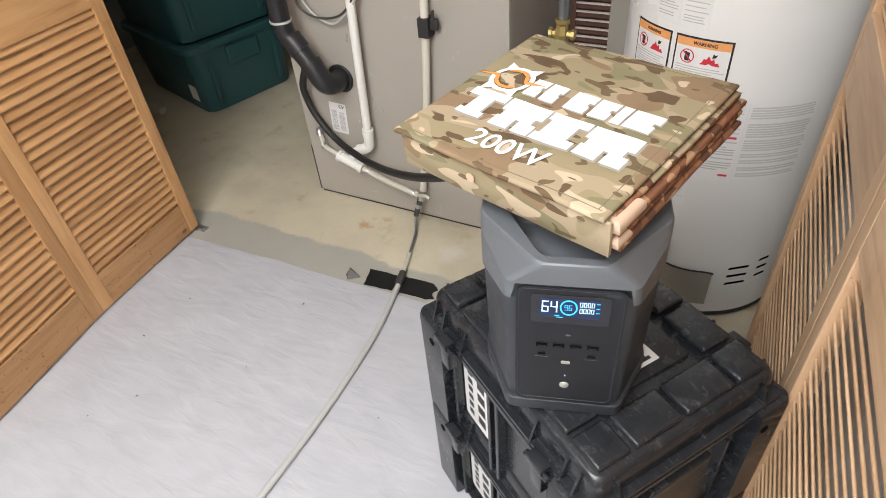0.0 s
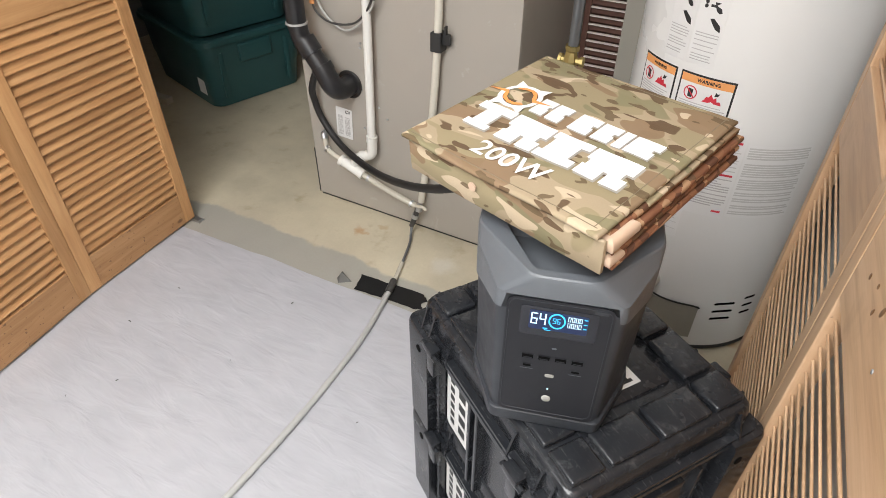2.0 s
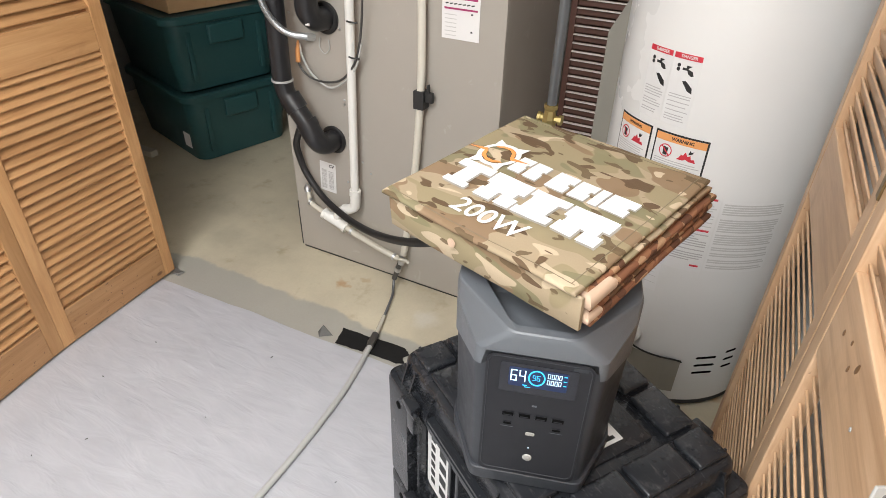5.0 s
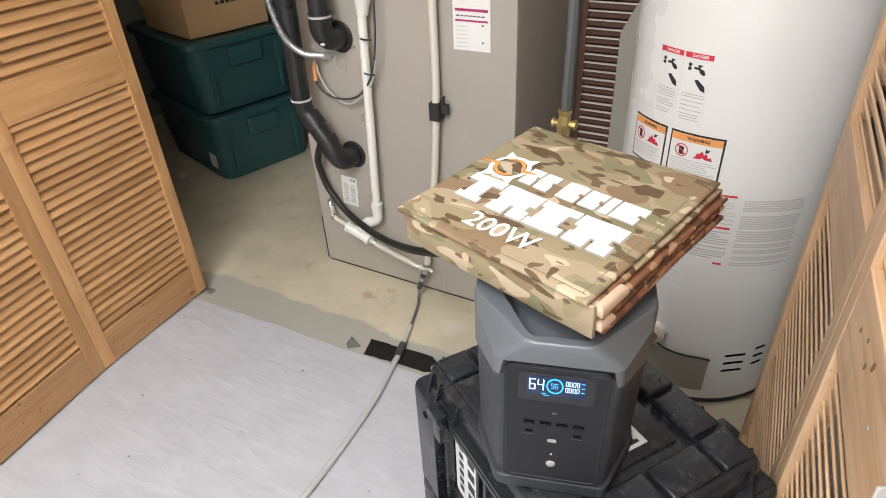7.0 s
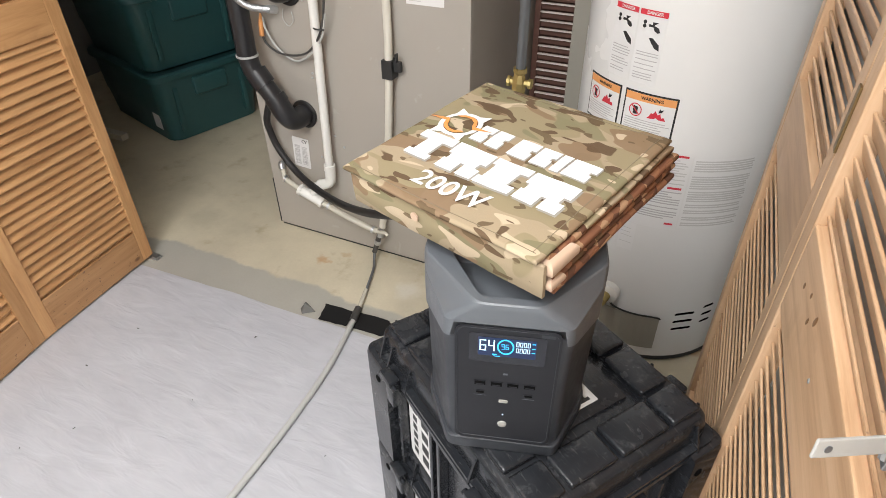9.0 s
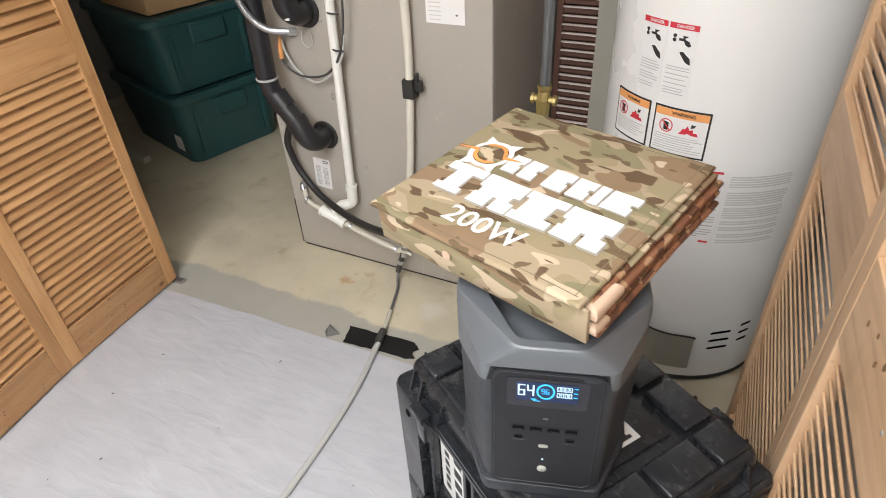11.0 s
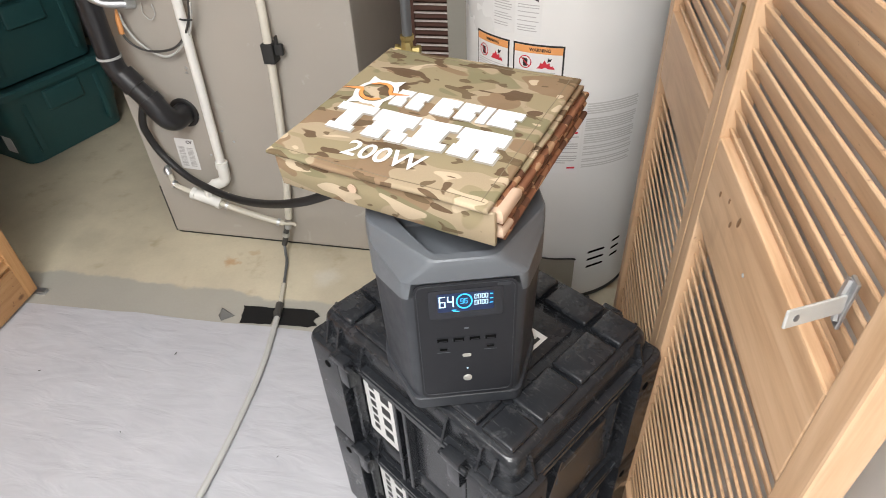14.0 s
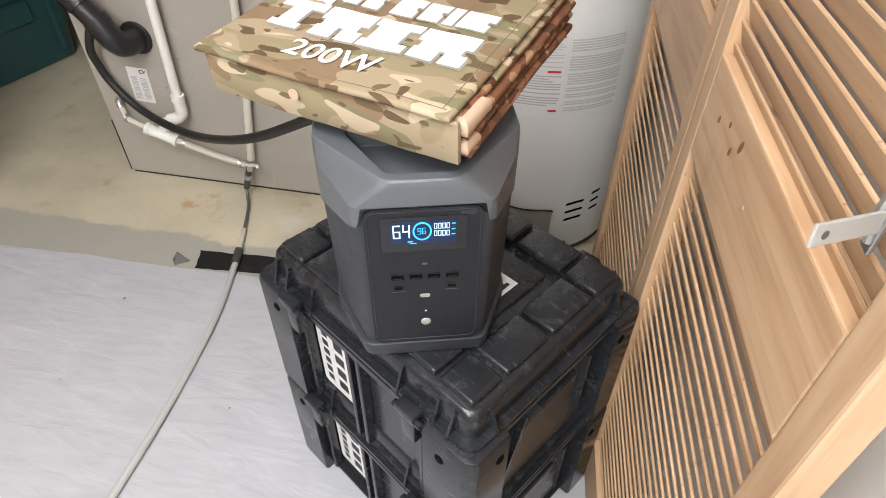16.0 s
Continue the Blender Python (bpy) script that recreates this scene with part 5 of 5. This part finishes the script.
    for x0, x1, z0, z1 in ((0.0285, 0.0325, 0.2060, 0.2075), (0.0285, 0.0325, 0.1985, 0.2000), (0.0285, 0.0325, 0.1915, 0.1930), (-0.0175, -0.0120, 0.1835, 0.1852), (-0.0155, -0.0080, 0.1812, 0.1824)):
        bm = bmesh.new()
        bm.faces.new([bm.verts.new((a, 0, b)) for a, b in ((x0, z0), (x1, z0), (x1, z1), (x0, z1))])
        part("unit_mark", bm, LCDCYAN, screen, "tiny glowing unit mark").matrix_basis = pose(0, y, 0)
    on_plate("vent_tab", rounded(0.038, 0.054, 0.2172, 0.2222, 0.001), BODY, 0.0, "small raised tab")
    for k in range(4):
        x = -0.0305 + k * 0.0203
        port = on_plate("usb_port", rounded(x - 0.0078, x + 0.0078, 0.1268, 0.1350, 0.0008), PLATE, 0.0, "flush usb port")
        on_plate("slot", rounded(x - 0.0068, x + 0.0068, 0.1278, 0.1340, 0.0005), SLOT, 0.0007, "", 0.0003, port)
        on_plate("tongue", rounded(x - 0.0050, x + 0.0050, 0.1288, 0.1302, 0.0003), PLATE, 0.0011, "", 0.0003, port)
    for x in (-0.0300, 0.0300):
        port = on_plate("usb_c_port", rounded(x - 0.0060, x + 0.0060, 0.1110, 0.1170, 0.0026), PLATE, 0.0, "small oval port")
        on_plate("slot", rounded(x - 0.0048, x + 0.0048, 0.1124, 0.1158, 0.0013), SLOT, 0.0007, "", 0.0003, port)
        on_plate("print", [(x - 0.008, 0.1075), (x + 0.008, 0.1075), (x + 0.008, 0.1081), (x - 0.008, 0.1081)], SHELL, 0.0, "fine grey line", 0.0002)
    on_plate("small_print", rounded(-0.003, 0.003, 0.1485, 0.1515, 0.0012), SHELL, 0.0, "tiny printed symbol", 0.0002)
    on_plate("usb_button", rounded(-0.0062, 0.0052, 0.0975, 0.1025, 0.0024), BUTTON, 0.0, "pale pill-shaped button", 0.0012)
    on_plate("indicator", rounded(-0.0010, 0.0010, 0.0725, 0.0747, 0.0009), LCDWHITE, 0.0, "tiny white indicator light", 0.0004)
    bm = lathe(bmesh.new(), [(0.0001, 0.0018), (0.0045, 0.0018), (0.0056, 0.0010), (0.0060, 0.0)], 24)
    part("power_button", bm, BUTTON, plate, "round pale power button", True).matrix_basis = pose(0.0, -0.0028, 0.0545, 90, 0, 0)
    return t


power_station()


# ---- folded solar blanket ----
PANEL = pose(1.268, -0.370, 0.8875, 0, 0, 163.3) @ Matrix.Diagonal((1, -1, 1, 1)) @ pose(0, 0, 0, 4.6, 0, 0)


def cloth_slab(bm, x0, x1, y0, y1, z0, z1, r, seed, sag=0.0):
    """A padded fabric slab with rounded rims and slightly uneven faces."""
    nx, ny, nr = 26, 26, 4
    h = (z1 - z0) / 2
    zc = (z0 + z1) / 2
    r = min(r, h)
    rings = []
    for k in range(-nr, nr + 1):
        a = radians(90 * k / nr)
        rings.append((r * (1 - math.cos(a)), zc + (h - r) * (1 if k > 0 else -1 if k < 0 else 0) + r * math.sin(a)))

    def lift(x, y):
        return 0.0022 * noise.noise((x * 9 + seed, y * 9, seed)) + 0.0010 * noise.noise((x * 28, y * 28 + seed, 2)) - sag * ((x - x0) / (x1 - x0)) ** 2

    def outline(o):
        pts = []
        a, b, c, d = x0 + o, x1 - o, y0 + o, y1 - o
        pts += [(a + (b - a) * i / nx, c) for i in range(nx)]
        pts += [(b, c + (d - c) * i / ny) for i in range(ny)]
        pts += [(b - (b - a) * i / nx, d) for i in range(nx)]
        pts += [(a, d - (d - c) * i / ny) for i in range(ny)]
        return pts

    loops = [[bm.verts.new((x, y, z + lift(x, y))) for x, y in outline(o)] for o, z in rings]
    n = len(loops[0])
    for a, b in zip(loops, loops[1:]):
        for k in range(n):
            bm.faces.new((a[k], a[(k + 1) % n], b[(k + 1) % n], b[k]))
    o, z = rings[-1]
    for loop, (o, z) in ((loops[-1], rings[-1]), (loops[0], rings[0])):
        a, b, c, d = x0 + o, x1 - o, y0 + o, y1 - o
        grid = {}
        for i in range(nx + 1):
            for j in range(ny + 1):
                if j == 0 and i < nx:
                    grid[i, j] = loop[i]
                elif i == nx and j < ny:
                    grid[i, j] = loop[nx + j]
                elif j == ny and i > 0:
                    grid[i, j] = loop[nx + ny + (nx - i)]
                elif i == 0 and j > 0:
                    grid[i, j] = loop[2 * nx + ny + (ny - j)]
                else:
                    x, y = a + (b - a) * i / nx, c + (d - c) * j / ny
                    grid[i, j] = bm.verts.new((x, y, z + lift(x, y)))
        for i in range(nx):
            for j in range(ny):
                bm.faces.new((grid[i, j], grid[i + 1, j], grid[i + 1, j + 1], grid[i, j + 1]))
    return bm


def top_height(x, y, z, seed):
    return z + 0.0022 * noise.noise((x * 9 + seed, y * 9, seed)) + 0.0010 * noise.noise((x * 28, y * 28 + seed, 2))


PTOP, PSEED, PLEN, PWID = 0.0560, 4.0, 0.294, 0.294


def solar_blanket():
    t = thing("solar_blanket", "folded camouflage solar blanket lying on the power station", "solar blanket", PANEL)
    # local x runs along the front fold, local y to the back, as a mirrored frame
    part("cover", cloth_slab(bmesh.new(), -0.002, PLEN + 0.003, -0.004, PWID - 0.004, 0.0480, PTOP, 0.004, PSEED), CAMO, t, "camouflage cover flap", True)
    part("front_fold", cloth_slab(bmesh.new(), -0.007, PLEN - 0.004, 0.002, 0.0075, 0.000, 0.0470, 0.0026, 7.0), CAMO, t, "camouflage folded front edge", True)
    part("side_flap", cloth_slab(bmesh.new(), -0.007, 0.05, 0.085, PWID - 0.006, 0.0425, 0.0475, 0.0025, 8.0), CAMO, t, "turned camouflage inner flap", True)
    for k, (z, o) in enumerate(((0.001, -0.014), (0.0125, -0.011), (0.0240, -0.012), (0.0355, -0.006))):
        part("fold", cloth_slab(bmesh.new(), o, PLEN - 0.008, 0.014, PWID + 0.004 * (k % 3) - 0.004, z, z + 0.0108, 0.0050, 20.0 + k), EDGECAMO, t, "brown camouflage folded layer", True)
    for z, deep, y1 in ((0.0040, 0.0165, 0.036), (0.0265, 0.0195, 0.060)):
        part("fold_end", cloth_slab(bmesh.new(), -0.0140, 0.030, 0.0085, y1, z, z + deep, 0.0080, 31 + z * 100), EDGETAN, t, "pale tan rolled fold end", True)
    # stitched hem
    for y in (0.006, PWID - 0.014):
        pts = [(x, y, top_height(x, y, PTOP, PSEED) + 0.0001) for x in (0.006 + (PLEN - 0.012) * k / 40 for k in range(41))]
        part("hem_stitch", tube(bmesh.new(), pts, 0.0005, 6), HEMTHREAD, t, "line of hem stitching")
    pts = [(0.010, y, top_height(0.010, y, PTOP, PSEED) + 0.0001) for y in (0.006 + (PWID - 0.02) * k / 40 for k in range(41))]
    part("hem_stitch", tube(bmesh.new(), pts, 0.0005, 6), HEMTHREAD, t, "line of hem stitching")
    part("eyelet", lathe(bmesh.new(), [(0.0025, 0.0), (0.0060, 0.0), (0.0060, 0.0015), (0.0025, 0.0015)], 16), EDGETAN, t, "pale eyelet").matrix_basis = pose(0.175, -0.001, 0.030, 90, 0, 0)

    def printed(name, bm, mat, lift, label=""):
        bmesh.ops.triangulate(bm, faces=[f for f in bm.faces if len(f.verts) > 4])
        for v in bm.verts:
            x, y = PLEN - v.co.x, v.co.y
            v.co = Vector((x, y, top_height(x, y, PTOP, PSEED) + lift))
        return part(name, bm, mat, t, label)

    def shape(bm, pts):
        bm.faces.new([bm.verts.new((x, y, 0)) for x, y in pts])
        return bm

    # brand mark as plain slab shapes: u along the front edge from its far end, v to the back
    def bars(pieces, du, dv):
        bm = bmesh.new()
        for u0, u1, v0, v1 in pieces:
            n, k = max(1, round((u1 - u0) / 0.008)), max(1, round((v1 - v0) / 0.008))
            grid = [[bm.verts.new((u0 + du + (u1 - u0) * i / n, v0 + dv + (v1 - v0) * j / k, 0)) for j in range(k + 1)] for i in range(n + 1)]
            for i in range(n):
                for j in range(k):
                    bm.faces.new((grid[i][j], grid[i + 1][j], grid[i + 1][j + 1], grid[i][j + 1]))
        return bm

    def slab(u, v, w, h, kind):
        """Bars of one plain block: a broad cap on a post, or a notched slab."""
        if kind == 0:
            return [(u, u + w, v + h * 0.72, v + h), (u + w * 0.30, u + w * 0.72, v + h * 0.2, v + h * 0.72), (u + w * 0.18, u + w * 0.84, v, v + h * 0.2)]
        if kind == 1:
            return [(u, u + w, v + h * 0.56, v + h), (u + w * 0.10, u + w * 0.86, v + h * 0.36, v + h * 0.56), (u + w * 0.04, u + w * 0.50, v, v + h * 0.36), (u + w * 0.60, u + w, v, v + h * 0.36)]
        if kind == 2:
            return [(u, u + w, v + h * 0.74, v + h), (u + w * 0.10, u + w * 0.78, v + h * 0.26, v + h * 0.74), (u, u + w, v, v + h * 0.26)]
        return [(u, u + w, v + h * 0.58, v + h), (u, u + w * 0.80, v + h * 0.42, v + h * 0.58), (u, u + w * 0.92, v, v + h * 0.42)]

    for lift, d, mat, tone in ((0.0010, 0.0026, GREYPRINT, "grey printed block shadow"), (0.0017, 0.0, WHITEPRINT, "plain white printed block")):
        for u, w, kind in ((0.025, 0.058, 0), (0.086, 0.060, 1), (0.149, 0.054, 2), (0.206, 0.062, 1)):
            printed("brand_block", bars(slab(u, 0.068, w, 0.058, kind), d, -d), mat, lift, tone)
        for u, w, kind in ((0.086, 0.022, 3), (0.111, 0.023, 3), (0.147, 0.031, 3), (0.181, 0.027, 3), (0.211, 0.013, 9), (0.227, 0.037, 3)):
            printed("brand_block", bars(slab(u, 0.139, w, 0.039, kind) if kind < 9 else [(u, u + w, 0.139, 0.178)], d * 0.6, -d * 0.6), mat, lift, tone)
    cu, cv = 0.054, 0.161
    ring = bmesh.new()
    n = 36
    rr = [[ring.verts.new((cu + r * math.cos(2 * math.pi * k / n), cv + r * math.sin(2 * math.pi * k / n), 0)) for k in range(n)] for r in (0.024, 0.031)]
    for k in range(n):
        ring.faces.new((rr[0][k], rr[0][(k + 1) % n], rr[1][(k + 1) % n], rr[1][k]))
    printed("brand_ring", ring, WHITEPRINT, 0.0017, "white printed ring")
    for a in (55, 125, 235, 305):
        c0, s0 = math.cos(radians(a)), math.sin(radians(a))
        printed("brand_spike", shape(bmesh.new(), [(cu + 0.030 * c0 - 0.008 * s0, cv + 0.030 * s0 + 0.008 * c0), (cu + 0.030 * c0 + 0.008 * s0, cv + 0.030 * s0 - 0.008 * c0), (cu + 0.045 * c0, cv + 0.045 * s0)]), WHITEPRINT, 0.0017, "white printed spike")
    for s in (1, -1):
        arc = [(cu + s * 0.052, cv + s * 0.004)] + [(cu + 0.0235 * math.cos(radians(a)) * s, cv + 0.0235 * math.sin(radians(a)) * s) for a in (-10, 20, 50, 80, 110, 140)] + [(cu + 0.018 * math.cos(radians(a)) * s, cv + 0.018 * math.sin(radians(a)) * s) for a in (130, 100, 70, 40, 10)]
        printed("brand_swoosh", shape(bmesh.new(), arc), ORANGEPRINT, 0.0024, "orange printed curve")
    words = moved(text_mesh("200W", 0.042, 0.0, 0.0006), pose(0.141, 0.038, 0))
    printed("rating_print", words, WHITEPRINT, 0.0017, "white printed rating 200W")
    return t


solar_blanket()

# unseen housings added over the two assumed ceiling lamps
for x0, x1, y0, y1 in ((0.20, 1.56, -1.84, -0.40), (0.52, 1.58, -2.58, -1.96)):
    fix = thing("unseen_housing", "unseen flat white housing added over an assumed ceiling lamp", "ceiling light", None, "ceiling lights")
    part("housing", boxed(x0, x1, y0, y1, 2.350, 2.4, 0.006), BARREL, fix)
